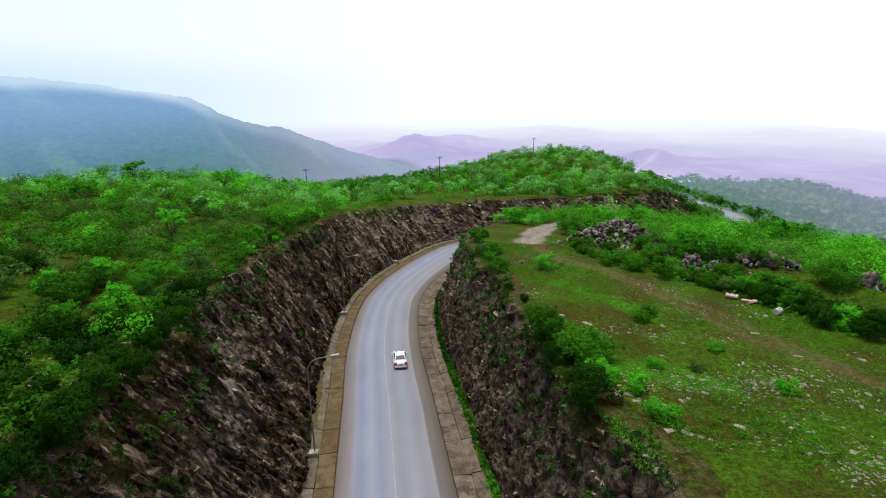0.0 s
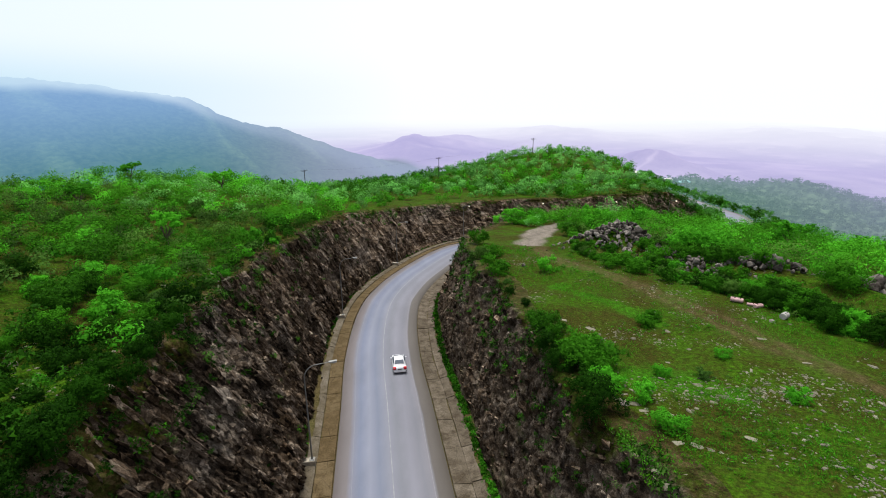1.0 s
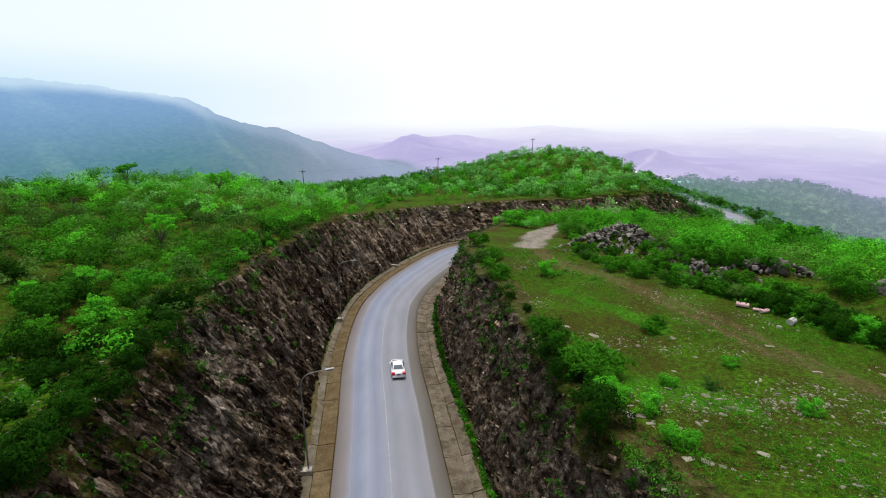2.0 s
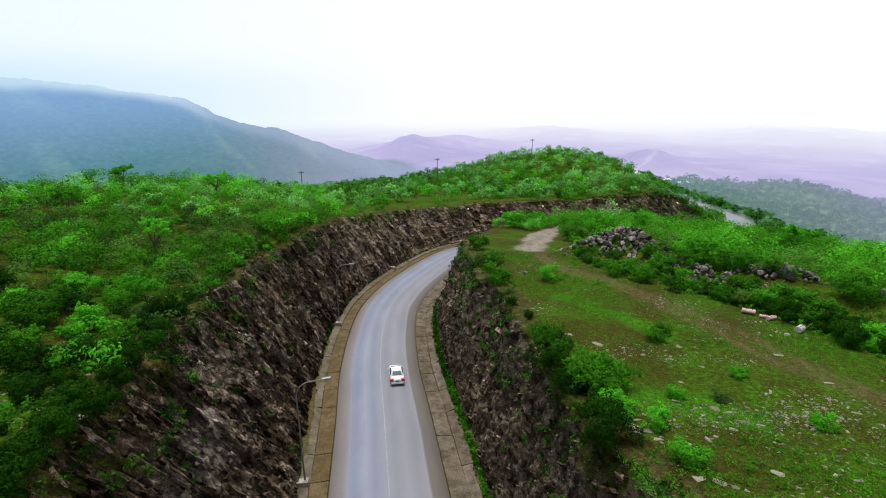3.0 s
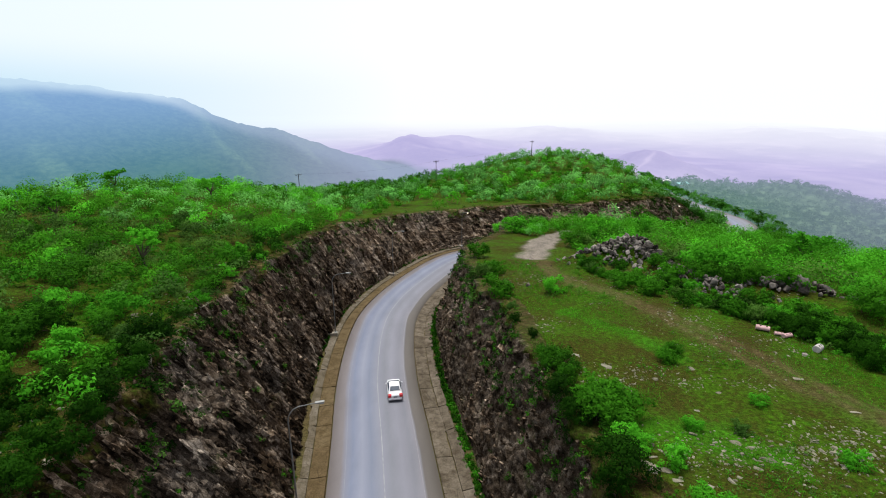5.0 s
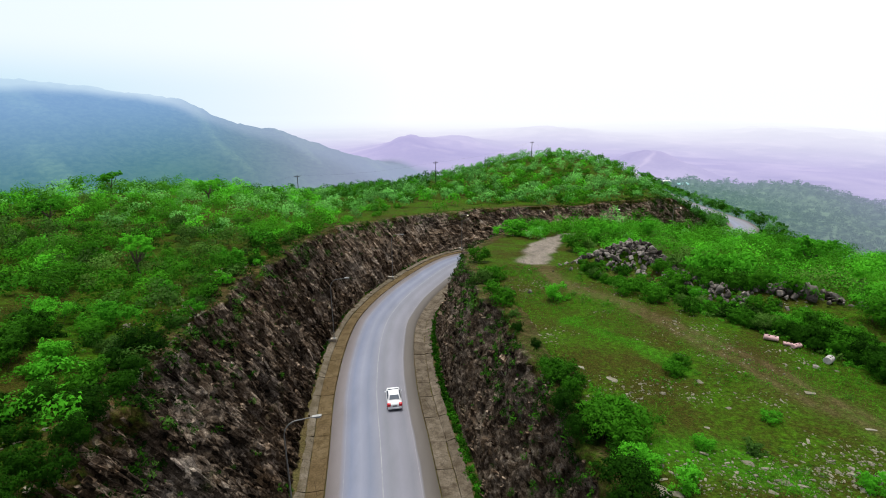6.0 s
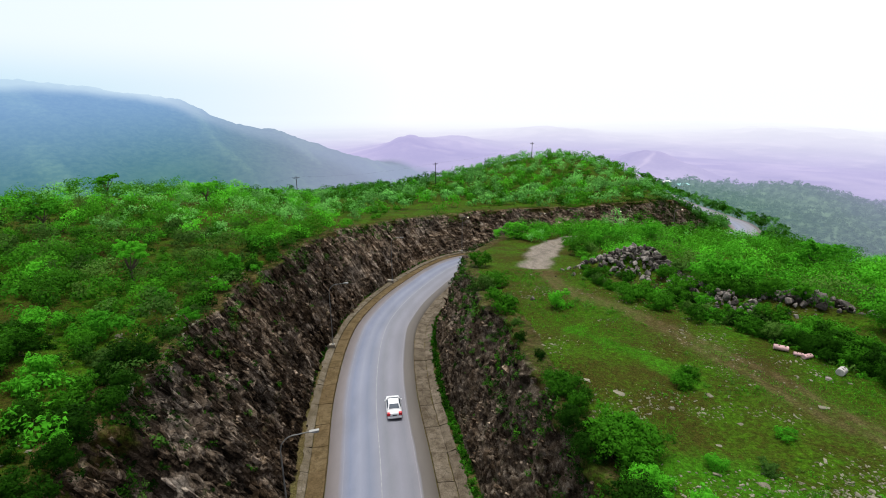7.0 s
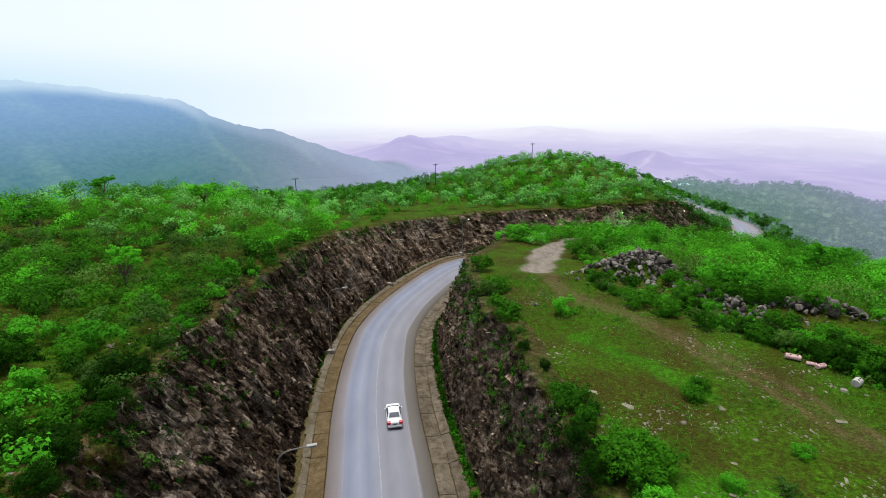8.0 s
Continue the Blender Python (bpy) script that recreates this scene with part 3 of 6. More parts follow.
def leaf_cloud(rng, centres, radii, count, size, flat=0.85, scatter=0.5, soft=0.72, broad=0.4):
    """Small leaves spread over lobes: n x 3 x 3, and the direction in which each looks."""
    pick = rng.choice(len(centres), count, p=radii**2 / np.sum(radii**2))
    way = rng.normal(size=(count, 3))
    way /= np.linalg.norm(way, axis=1, keepdims=True)
    way[:, 2] = np.where(way[:, 2] < -0.5, -way[:, 2], way[:, 2])
    far = rng.uniform(0.25, 1.0, (count, 1)) ** 0.5 * np.exp(rng.normal(scale=0.12, size=(count, 1)))
    c = centres[pick] + way * far * radii[pick, None] * [1, 1, flat]
    nrm = way + rng.normal(scale=scatter, size=(count, 3)) + [0, 0, 0.25]
    nrm /= np.linalg.norm(nrm, axis=1, keepdims=True)
    u = np.cross(nrm, rng.normal(size=(count, 3)))
    u /= np.linalg.norm(u, axis=1, keepdims=True) + 1e-9
    v = np.cross(nrm, u)
    a = size * rng.uniform(0.6, 1.5, (count, 1))
    b = a * broad * rng.uniform(0.62, 1.38, (count, 1))
    # the whole crown's bulge, the lobe's own bulge and the leaf's lie together
    bulge = c - np.average(centres, 0, radii**2) * [1, 1, 0.35]
    bulge /= np.linalg.norm(bulge, axis=1, keepdims=True) + 1e-9
    look_at = nrm * (1 - soft) + (0.5 * bulge + 0.5 * way) * soft
    look_at /= np.linalg.norm(look_at, axis=1, keepdims=True) + 1e-9
    return np.stack([c - u * a, c + u * a * 0.6 - v * b, c + u * a * 0.6 + v * b], 1), look_at


def lobes(rng, wide, tall, n, low=0.25):
    ang = rng.uniform(0, math.tau, n)
    out = np.sqrt(rng.uniform(0.0, 1, n)) * wide * 0.36
    dome = np.sqrt(np.clip(1 - (out / (wide * 0.5)) ** 2, 0.05, 1))
    c = np.stack([np.cos(ang) * out, np.sin(ang) * out, tall * dome * rng.uniform(low, 0.78, n)], -1)
    return c, wide * rng.uniform(0.14, 0.24, n)


def spaced(x, y, width, tight):
    """Indices of places that stand clear of one another, in the order given."""
    grid, kept = {}, []
    tight = np.broadcast_to(tight, np.shape(x))
    for k in range(len(x)):
        i, j = int(x[k] // 9), int(y[k] // 9)
        near = (q for a in (-1, 0, 1) for b in (-1, 0, 1) for q in grid.get((i + a, j + b), ()))
        if all((x[k] - x[q]) ** 2 + (y[k] - y[q]) ** 2 > (0.5 * tight[k] * (width[k] + width[q])) ** 2 for q in near):
            grid.setdefault((i, j), []).append(k)
            kept.append(k)
    return kept


# ---- ground sheet ----
def graded(a, b, step, out_low, out_high, grow=1.09):
    mid = list(np.arange(a, b, step))
    low, v, w = [], a, step
    while v > out_low:
        w *= grow
        v -= w
        low.append(v)
    high, v, w = [], mid[-1], step
    while v < out_high:
        w *= grow
        v += w
        high.append(v)
    return np.array(low[::-1] + mid + high)


TRACK_X = [15.5, 14.9, 15.8, 20.0, 22.7, 25.0, 26.5, 28.4, 34.0]
TRACK_Y = [78.0, 68.0, 60.0, 51.7, 44.6, 37.8, 32.7, 27.1, 12.0]


def wear_masks(x, y):
    off = from_line(x, y, TRACK_X, TRACK_Y) + 0.5 * fbm(x / 2.3, y / 2.3, 0, 2, 40)
    ruts = np.maximum(0.85 * np.exp(-(((off - 0.85) / 0.38) ** 2)), 0.3 * np.exp(-((off / 1.9) ** 2)))
    off2 = from_line(x, y, [15.3, 17.6, 20.5, 26.0, 34.0], [78.0, 88.0, 98.0, 109.0, 117.0]) + 1.8 * fbm(x / 4, y / 4, 0, 3, 44)
    gravel = 1 - smooth(1.9, 3.0, off2)
    foot = 0.35 * np.exp(-(((from_line(x, y, BANK_X, BANK_Y) - 5.2) / 1.9) ** 2)) * (x < 42) * (x > 20)
    return np.maximum(ruts, foot) * (y > -5), gravel


def lush_band(x, y):
    """Strips of fresh grass where water stands."""
    a = from_line(x, y, [12.6, 15.0, 17.4, 19.4], [47.0, 43.8, 40.8, 37.4]) + 1.2 * fbm(x / 2, y / 2, 0, 3, 46)
    b = from_line(x, y, [13.0, 15.5, 18.5], [27.5, 26.6, 24.5]) + 1.6 * fbm(x / 2, y / 2, 0, 3, 47)
    hill = 0.22 * smooth(112, 150, y) * (0.6 + 0.8 * fbm(x / 12, y / 12, 0, 3, 48))
    return np.maximum(np.maximum(1 - smooth(0.5, 1.6, a), 1 - smooth(0.6, 2.4, b)), hill)


def build_ground():
    gx = graded(-62, 62, 0.62, -520, 520)
    gy = graded(2, 128, 0.66, -160, 640, 1.045)
    X, Y = np.meshgrid(gx, gy)
    x, y = X.ravel(), Y.ravel()
    s, d = to_road(x, y)
    z = land(x, y, s, d)
    road = np.interp(s, RS, RZ)
    edge = np.where(d < 0, top_left(s), top_right(s))
    inside = 1 - smooth(edge + 0.3, edge + 1.6, np.abs(d))
    inside = inside * (1 - smooth(S_LAST - 3, S_LAST, s))
    z = z * (1 - inside) + np.minimum(z, road - 0.9) * inside
    me = grid_mesh("ground", np.stack([x, y, z], -1), len(gy), len(gx), M_GROUND)
    track, gravel = wear_masks(x, y)
    mark(me, "track", track)
    mark(me, "gravel", gravel)
    mark(me, "lush", lush_band(x, y))
    me.polygons.foreach_set("use_smooth", np.ones(len(me.polygons), bool))
    tagged(new("ground", me), "green grass and brown soil on the hillside", "ground", kind="structure")


build_ground()


# ---- rock cutting ----
def build_cutting(name, side, s0, s1, label):
    near_end = s_at(82)
    ss = np.concatenate([np.arange(s0, near_end, 0.22), np.arange(near_end, s1, 0.42)])
    rows = np.concatenate([np.linspace(-0.06, 1.0, 96), [1.03, 1.07, 1.12, 1.18]])
    S, V = np.meshgrid(ss, rows, indexing="ij")
    s, v = S.ravel(), V.ravel()
    toe = (TOE_LEFT if side < 0 else TOE_RIGHT) + 0.5 * fbm(s / 6, 0 * s, 0, 3, 70)
    top = (top_left(s) if side < 0 else top_right(s)) + 1.9 * fbm(s / 5, 0 * s + 3, 0, 4, 71)
    road = np.interp(s, RS, RZ)
    over = np.clip(v - 1, 0, 1) / 0.18
    face = np.clip(v, 0, 1)
    off = toe + (top - toe) * face**1.12 + over * 3.0
    x, y, _ = on_road(s, side * off)
    tx, ty, _ = on_road(s, side * (top + 0.6))
    crown = land(tx, ty)
    z = road + np.maximum(crown - road, -0.3) * v
    ground = land(x, y) + 0.07
    z = np.where(v > 1.0, ground, z)
    tall = np.clip((crown - road) / 8, 0.0, 1)
    # beds dip away under the road; joints cross them
    bed = 0.551 * x + 0.682 * y + 0.481 * z
    fall = 0.37 * x + 0.32 * y - 0.872 * z
    across = -0.748 * x + 0.658 * y - 0.075 * z
    warp = 0.5 * fbm(x / 4, y / 4, z / 4, 3, 37)
    a, ea, la = facets(bed * 0.42 + warp, fall * 0.11, across * 0.3, 11)
    b, eb, lb = facets(bed * 1.3 + warp, fall * 0.3, across * 0.8, 21)
    c, _, lc = facets(bed * 2.6 + warp, fall * 0.9, across * 2.0, 31)
    rough = 0.9 * fbm(s / 11, z / 8, 0, 3, 31) + 0.75 * a + 0.8 * la + 0.42 * b + 0.5 * lb + 0.28 * c + 0.3 * lc
    rough = rough - 0.16 * (ea < 0.05) - 0.12 * (eb < 0.06) + 0.22 * fbm(x * 1.9, y * 1.9, z * 1.9, 2, 33)
    rough = rough * (0.5 if side > 0 else 1.0) * tall * smooth(0.0, 0.1, v) * (1 - smooth(0.95, 1.03, v))
    nx, ny, _ = on_road(s, side * (off + 1.0))
    lean = 0.93
    x, y = x - (nx - x) * rough * lean, y - (ny - y) * rough * lean
    z = z + 0.35 * rough
    # the last row dives into the soil
    z = np.where(V.ravel() > 1.17, z - 0.5, z)
    me = grid_mesh(name, np.stack([x, y, z], -1), len(ss), len(rows), M_ROCK)
    if side > 0:
        me.flip_normals()
    creep = 0.3 if side > 0 else 0.36
    near = (1 - smooth(28, 46, y)) if side < 0 else 0.08
    lip = smooth(0.93, 1.0, v + (creep + 0.1 * near) * fbm(s / 3.2, v * 5, 0, 4, 35) - 0.02 + 0.06 * near)
    lip = np.maximum(lip, smooth(0.99, 1.02, v))
    mark(me, "lip", lip)
    mark(me, "earth", (0.55 if side > 0 else 0.08) + 0.6 * fbm(s / 6, z / 5, 0, 3, 66))
    mark(me, "track", 0 * lip)
    mark(me, "lush", 0 * lip)
    mark(me, "gravel", 0 * lip)
    tagged(new(name, me), label, "rock face", kind="structure")
    return np.stack([x, y, z], -1).reshape(len(ss), len(rows), 3)


S0 = s_at(-30)
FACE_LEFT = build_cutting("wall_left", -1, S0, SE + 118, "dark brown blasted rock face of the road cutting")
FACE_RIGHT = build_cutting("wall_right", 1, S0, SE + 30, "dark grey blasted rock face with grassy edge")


def block_mesh(seed):
    """One angular block of unit size."""
    rng = np.random.default_rng(seed)
    bm = bmesh.new()
    for p in [(i, j, k) for i in (-1, 1) for j in (-1, 1) for k in (-1, 1)]:
        bm.verts.new(np.array(p) + rng.uniform(-0.45, 0.45, 3))
    bmesh.ops.convex_hull(bm, input=bm.verts)
    me = bpy.data.meshes.new("rock_block")
    bm.to_mesh(me)
    bm.free()
    me.materials.append(M_ROCK)
    for name, value in (("lip", 0), ("track", 0), ("lush", 0), ("gravel", 0), ("chunk", 0), ("earth", 0.1)):
        mark(me, name, np.full(len(me.vertices), float(value)))
    return me


BLOCKS = [block_mesh(seed) for seed in range(200, 214)]
WALL_LEFT = bpy.data.objects["wall_left"]


def build_chunks():
    """Angular blocks standing proud of the rock faces, their long sides along the beds."""
    rng = np.random.default_rng(71)
    n, e1 = np.array([0.551, 0.682, 0.481]), np.array([0.37, 0.32, -0.872])
    axes = np.stack([n, e1, np.cross(n, e1)])
    corner = np.array([[i, j, k] for i in (-1, 1) for j in (-1, 1) for k in (-1, 1)], float)
    sides = np.array([[0, 1, 3, 2], [4, 6, 7, 5], [0, 4, 5, 1], [2, 3, 7, 6], [0, 2, 6, 4], [1, 5, 7, 3]])
    for face, side, count in ((FACE_LEFT, -1, 15000), (FACE_RIGHT, 1, 3600)):
        rows, cols, _ = face.shape
        last = int(np.argmax(face[:, 0, 1] > 96)) or rows
        i = rng.integers(int(np.argmax(face[:, 0, 1] > 4)), last, count)
        j = (rng.uniform(0.05, 0.93, count) * cols).astype(int)
        at = face[i, j]
        patch = fbm(at[:, 0] / 4, at[:, 1] / 4, at[:, 2] / 4, 3, 72) + rng.uniform(-0.25, 0.25, count)
        at, patch = at[patch > -0.12], patch[patch > -0.12]
        k = len(at)
        big = np.exp(rng.normal(scale=0.5, size=(k, 1, 1))) * (0.095 if side < 0 else 0.06)
        shape = np.stack([rng.uniform(0.4, 0.9, k), rng.uniform(1.0, 3.6, k), rng.uniform(0.6, 1.5, k)], -1)[:, None]
        if side < 0:
            near = (at[:, 1] > 14) & (at[:, 1] < 46)
            first = np.flatnonzero(near)[np.argsort(-big[near, 0, 0])[:290]]
            for q in first:
                m = Matrix([list(r) for r in (axes * (shape[q, 0] * big[q, 0, 0])[:, None]).T]).to_4x4()
                ob = new("rock_block", BLOCKS[q % len(BLOCKS)])
                ob.parent = WALL_LEFT
                ob.matrix_basis = Matrix.Translation(at[q]) @ m
            rest = np.setdiff1d(np.arange(k), first)
            at, big, shape, k = at[rest], big[rest], shape[rest], len(rest)
        local = (corner[None] + rng.uniform(-0.42, 0.42, (k, 8, 3))) * shape * big
        twist = rng.normal(scale=0.16, size=(k, 3, 3)) + axes
        pts = at[:, None] + np.einsum("kcd,kde->kce", local, twist)
        base = np.arange(k)[:, None, None] * 8 + sides[None]
        me = bpy.data.meshes.new("rock_blocks")
        me.from_pydata(pts.reshape(-1, 3).tolist(), [], base.reshape(-1, 4).tolist())
        me.materials.append(M_ROCK)
        me.update()
        for name, value in (("lip", 0), ("track", 0), ("lush", 0), ("gravel", 0), ("chunk", 1), ("earth", 0.1)):
            mark(me, name, np.full(k * 8, float(value)))
        tagged(new("rock_blocks", me), "angular broken rock standing proud of the cutting", "rock", kind="stuff")


build_chunks()


# ---- road ----
def ribbon(s0, s1, step, offsets, lift):
    ss = np.append(np.arange(s0, s1, step), s1)
    S, D = np.meshgrid(ss, offsets, indexing="ij")
    x, y, z = on_road(S.ravel(), D.ravel())
    L = np.broadcast_to(lift, S.shape).ravel()
    return np.stack([x, y, z + L], -1), len(ss), D.ravel()


def build_road():
    offs = np.array([-5.3, -5.2, -4, -2.6, -1.3, 0, 1.3, 2.6, 4, 5.2, 5.3])
    pts, rows, across = ribbon(0, S_LAST, 1.0, offs, np.array([-0.3, 0, 0.03, 0.05, 0.07, 0.08, 0.07, 0.05, 0.03, 0, -0.3]))
    me = grid_mesh("road", pts, rows, len(offs), M_ROAD)
    mark(me, "across", across)
    road = tagged(new("road", me), "worn two-lane grey asphalt road curving through the cutting", "road", kind="structure")
    for d, w, name in ((0.05, 0.1, "centre_line"), (3.62, 0.03, "edge_line"), (-3.62, 0.02, "edge_line")):
        pts, rows, _ = ribbon(0, s_at(131) + 60, 1.0, [d - w / 2, d + w / 2], 0.086 - 0.0117 * abs(d))
        part(name, grid_mesh(name, pts, rows, 2, M_LINE), M_LINE, road)
    # soil shelf under gutters and verges
    for side, name in ((-1, "verge"), (1, "verge")):
        offs = np.array([5.15, 7.2, 8.2, 9.4, 10.6])[:: (1 if side > 0 else -1)] * side
        lift = np.array([-0.25, -0.2, -0.1, 0.05, 0.1])[:: (1 if side > 0 else -1)]
        pts, rows, _ = ribbon(0, SE + 70, 1.0, offs, lift)
        me = grid_mesh(name, pts, rows, 5, M_GROUND)
        mark(me, "track", np.full(len(pts), 0.9))
        mark(me, "gravel", np.zeros(len(pts)))
        tagged(new("verge", me), "narrow green grass verge at the foot of the rock", "verge", kind="structure")


build_road()


# ---- distance: mountain, hills and plain in mist ----
def sky_tint(a, up):
    """Colour of the cloud at an azimuth in degrees and a height."""
    x = np.sin(np.radians(a))
    f = (np.clip((x + 0.08) / -0.6, 0, 1) * (1 - 0.6 * smooth(0, 0.09, up)))[:, None]
    return 0.01 + 0.92 * (np.array([1.08, 1.11, 1.15]) * (1 - f) + np.array([0.66, 0.89, 1.04]) * f)


def build_backdrop():
    az = np.radians(np.concatenate([np.arange(-180, -62, 6), np.arange(-62, 62, 0.34), np.arange(62, 181, 6)]))
    rad = 230 * (4850 / 230) ** np.linspace(0, 1, 215)
    A, R = np.meshgrid(az, rad)
    a, r = np.degrees(A.ravel()), R.ravel()
    x, y = r * np.sin(A.ravel()), r * np.cos(A.ravel())
    plain = np.interp(r, [230, 430, 800, 1600, 4850], [-140, -78, -105, -140, -165])
    plain = plain - 45 * (1 - smooth(-8, 4, a)) * (1 - smooth(800, 1300, r))
    roll = 12 * fbm(x / 420, y / 420, 0, 4, 81) * smooth(500, 900, r) * (1 - smooth(2400, 4200, r))
    z = plain + roll
    # the long mountain, its crest falling to the east
    crest = np.interp(a, [-75, -40, -34.6, -30.3, -26.5, -23.1, -21, -17.4, -14.2, -10.6, -6.8, -3], [60, 48, 44, 36, 21, -3, -15, -28, -50, -71, -93, -118])
    crest = crest + 4 * fbm(a / 4, 0 * a, 0, 3, 82)
    rc = 880 + 0 * a
    slope = np.where(r < rc, np.clip((r - 430) / (rc - 430), 0, 1) ** 0.9, 1 - smooth(rc, rc + 420, r))
    gully = np.abs(fbm((a + r * 0.026) / 12, r / 600, 0, 4, 83))
    spur = (11 - 52 * gully) * smooth(450, 560, r) * (1 - 0.75 * smooth(700, 880, r))
    mount = -135 + (crest + 135) * slope + spur * (slope > 0.02)
    on = (1 - smooth(-3, 2, a)) * smooth(-110, -85, a) * (r < rc + 430)
    wood = on * smooth(-6, 4, mount - z)
    is_mount = wood[:, None]
    z = np.where(on > 0, z * (1 - on) + np.maximum(z, mount) * on, z)
    # hills beyond the ridge
    hills = ((-4.0, 1500, 4.2, 260, 40), (1.5, 1700, 3.6, 260, 32), (20.0, 1010, 3.4, 150, 30), (22.4, 950, 2.4, 130, 16), (25.6, 930, 3.8, 140, 26), (12, 2300, 7, 420, 30), (38, 2500, 9, 500, 36), (30, 3300, 10, 600, 30))
    for ha, hr, wa, wr, hh in hills:
        z = z + hh * np.exp(-(((a - ha) / wa) ** 2) - ((r - hr) / wr) ** 2) * (1 + 0.5 * fbm(x / 90, y / 90, 0, 4, 84))
    # wooded shelf below the hill, to the east
    shelf = np.interp(r, [230, 300, 380, 520, 560, 640, 720], [-66, -62, -62, -51, -52, -80, -115]) - 0.35 * np.clip(a - 36, 0, 30) * smooth(380, 520, r)
    shelf = shelf + 9 * fbm(x / 45, y / 45, 0, 4, 85) * smooth(250, 330, r)
    east_side = smooth(13, 18, a) * (1 - smooth(75, 100, a)) * (r < 720)
    z = np.where(east_side > 0, np.maximum(z, z * (1 - east_side) + shelf * east_side), z)
    wood = np.maximum(wood, smooth(10, 16, a) * (1 - smooth(540, 700, r + 60 * fbm(x / 60, y / 60, 0, 3, 86))))
    z = z + wood * (3.2 * np.abs(fbm(x / 9, y / 9, 0, 3, 87)) + 6 * np.abs(fbm(x / 31, y / 31, 0, 3, 88)))
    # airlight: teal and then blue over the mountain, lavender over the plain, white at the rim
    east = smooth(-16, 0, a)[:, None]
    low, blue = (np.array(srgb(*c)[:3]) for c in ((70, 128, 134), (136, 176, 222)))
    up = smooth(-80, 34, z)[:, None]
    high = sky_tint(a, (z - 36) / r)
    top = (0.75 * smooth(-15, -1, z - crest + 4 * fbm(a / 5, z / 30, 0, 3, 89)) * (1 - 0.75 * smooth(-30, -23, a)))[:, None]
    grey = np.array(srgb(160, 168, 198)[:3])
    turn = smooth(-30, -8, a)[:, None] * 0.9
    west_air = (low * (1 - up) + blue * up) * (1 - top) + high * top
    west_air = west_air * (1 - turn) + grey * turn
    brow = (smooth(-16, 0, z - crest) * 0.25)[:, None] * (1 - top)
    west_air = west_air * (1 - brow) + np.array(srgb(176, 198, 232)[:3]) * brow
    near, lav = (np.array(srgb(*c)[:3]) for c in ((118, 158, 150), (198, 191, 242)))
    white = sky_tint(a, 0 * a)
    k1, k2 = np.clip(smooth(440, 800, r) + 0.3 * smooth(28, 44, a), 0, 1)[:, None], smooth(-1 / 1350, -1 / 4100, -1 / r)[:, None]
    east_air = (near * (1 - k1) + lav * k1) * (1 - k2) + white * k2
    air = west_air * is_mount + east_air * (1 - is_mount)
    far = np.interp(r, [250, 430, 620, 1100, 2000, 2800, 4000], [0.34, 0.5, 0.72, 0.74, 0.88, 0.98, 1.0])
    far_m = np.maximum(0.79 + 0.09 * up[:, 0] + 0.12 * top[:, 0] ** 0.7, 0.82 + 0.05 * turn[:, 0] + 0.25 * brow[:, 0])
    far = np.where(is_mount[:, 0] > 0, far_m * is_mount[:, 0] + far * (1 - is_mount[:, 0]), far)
    # bare tracks and yards on the hill and along the valley road
    bare = np.zeros(len(a))
    for la, lr, wide in (([18.5, 20.5, 22.6, 24.0], [700, 690, 660, 600], 16), ([20.2, 21.0, 22.3, 23.2], [760, 850, 905, 960], 4), ([21.0, 21.6, 22.6], [850, 800, 760], 4)):
        ka, kr = np.radians(spline(la, 10)), spline(lr, 10)
        off = from_line(x, y, list(kr * np.sin(ka)), list(kr * np.cos(ka))) + 3 * fbm(x / 25, y / 25, 0, 3, 93)
        bare = np.maximum(bare, 0.45 * (1 - smooth(0.5 * wide, wide, off)))
    bare = np.maximum(bare, 0.28 * smooth(0.16, 0.34, fbm(x / 95, y / 95, 0, 4, 95)) * smooth(1000, 1400, r))
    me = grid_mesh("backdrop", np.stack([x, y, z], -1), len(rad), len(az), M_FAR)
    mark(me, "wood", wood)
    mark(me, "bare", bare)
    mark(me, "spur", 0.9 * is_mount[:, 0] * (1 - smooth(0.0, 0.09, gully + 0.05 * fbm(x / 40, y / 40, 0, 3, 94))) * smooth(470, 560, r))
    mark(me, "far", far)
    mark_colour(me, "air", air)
    me.polygons.foreach_set("use_smooth", np.ones(len(me.polygons), bool))
    tagged(new("backdrop", me), "misty blue mountain and pale lavender plain far away", "distance", kind="structure")
    def height(px, py):
        """Height of this sheet at a place."""
        i = int(np.argmin(np.abs(rad - math.hypot(px, py))))
        j = int(np.argmin(np.abs(az - math.atan2(px, py))))
        return float(z[i * len(az) + j])

    # bushes on the misty shelf below the hill
    rng = np.random.default_rng(52)
    pick = np.flatnonzero((a > 14) & (a < 50) & (r > 250) & (r < 640) & (wood > 0.6) & (bare < 0.2))
    pick = rng.permutation(pick)[:9000]
    size = np.sort(rng.uniform(1.2, 3.0, len(pick)))[::-1]
    kept = spaced(x[pick], y[pick], 3.0 * size, 0.7)
    quads, lies, tint, veil = [], [], [], []
    for k in kept:
        q = pick[k]
        c, rr = lobes(rng, 3.0 * size[k], 2.0 * size[k], 5, 0.2)
        leaves, lie = leaf_cloud(rng, c + [x[q], y[q], z[q] - 0.3], rr * 1.2, 80, 0.46 * size[k] ** 0.5, 0.85, 0.3, 0.8)
        quads.append(leaves)
        lies.append(lie)
        # the bushes take the sheet's haze as their own glow colour
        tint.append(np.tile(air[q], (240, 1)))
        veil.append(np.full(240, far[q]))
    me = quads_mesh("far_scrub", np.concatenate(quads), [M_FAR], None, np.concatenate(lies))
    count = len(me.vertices)
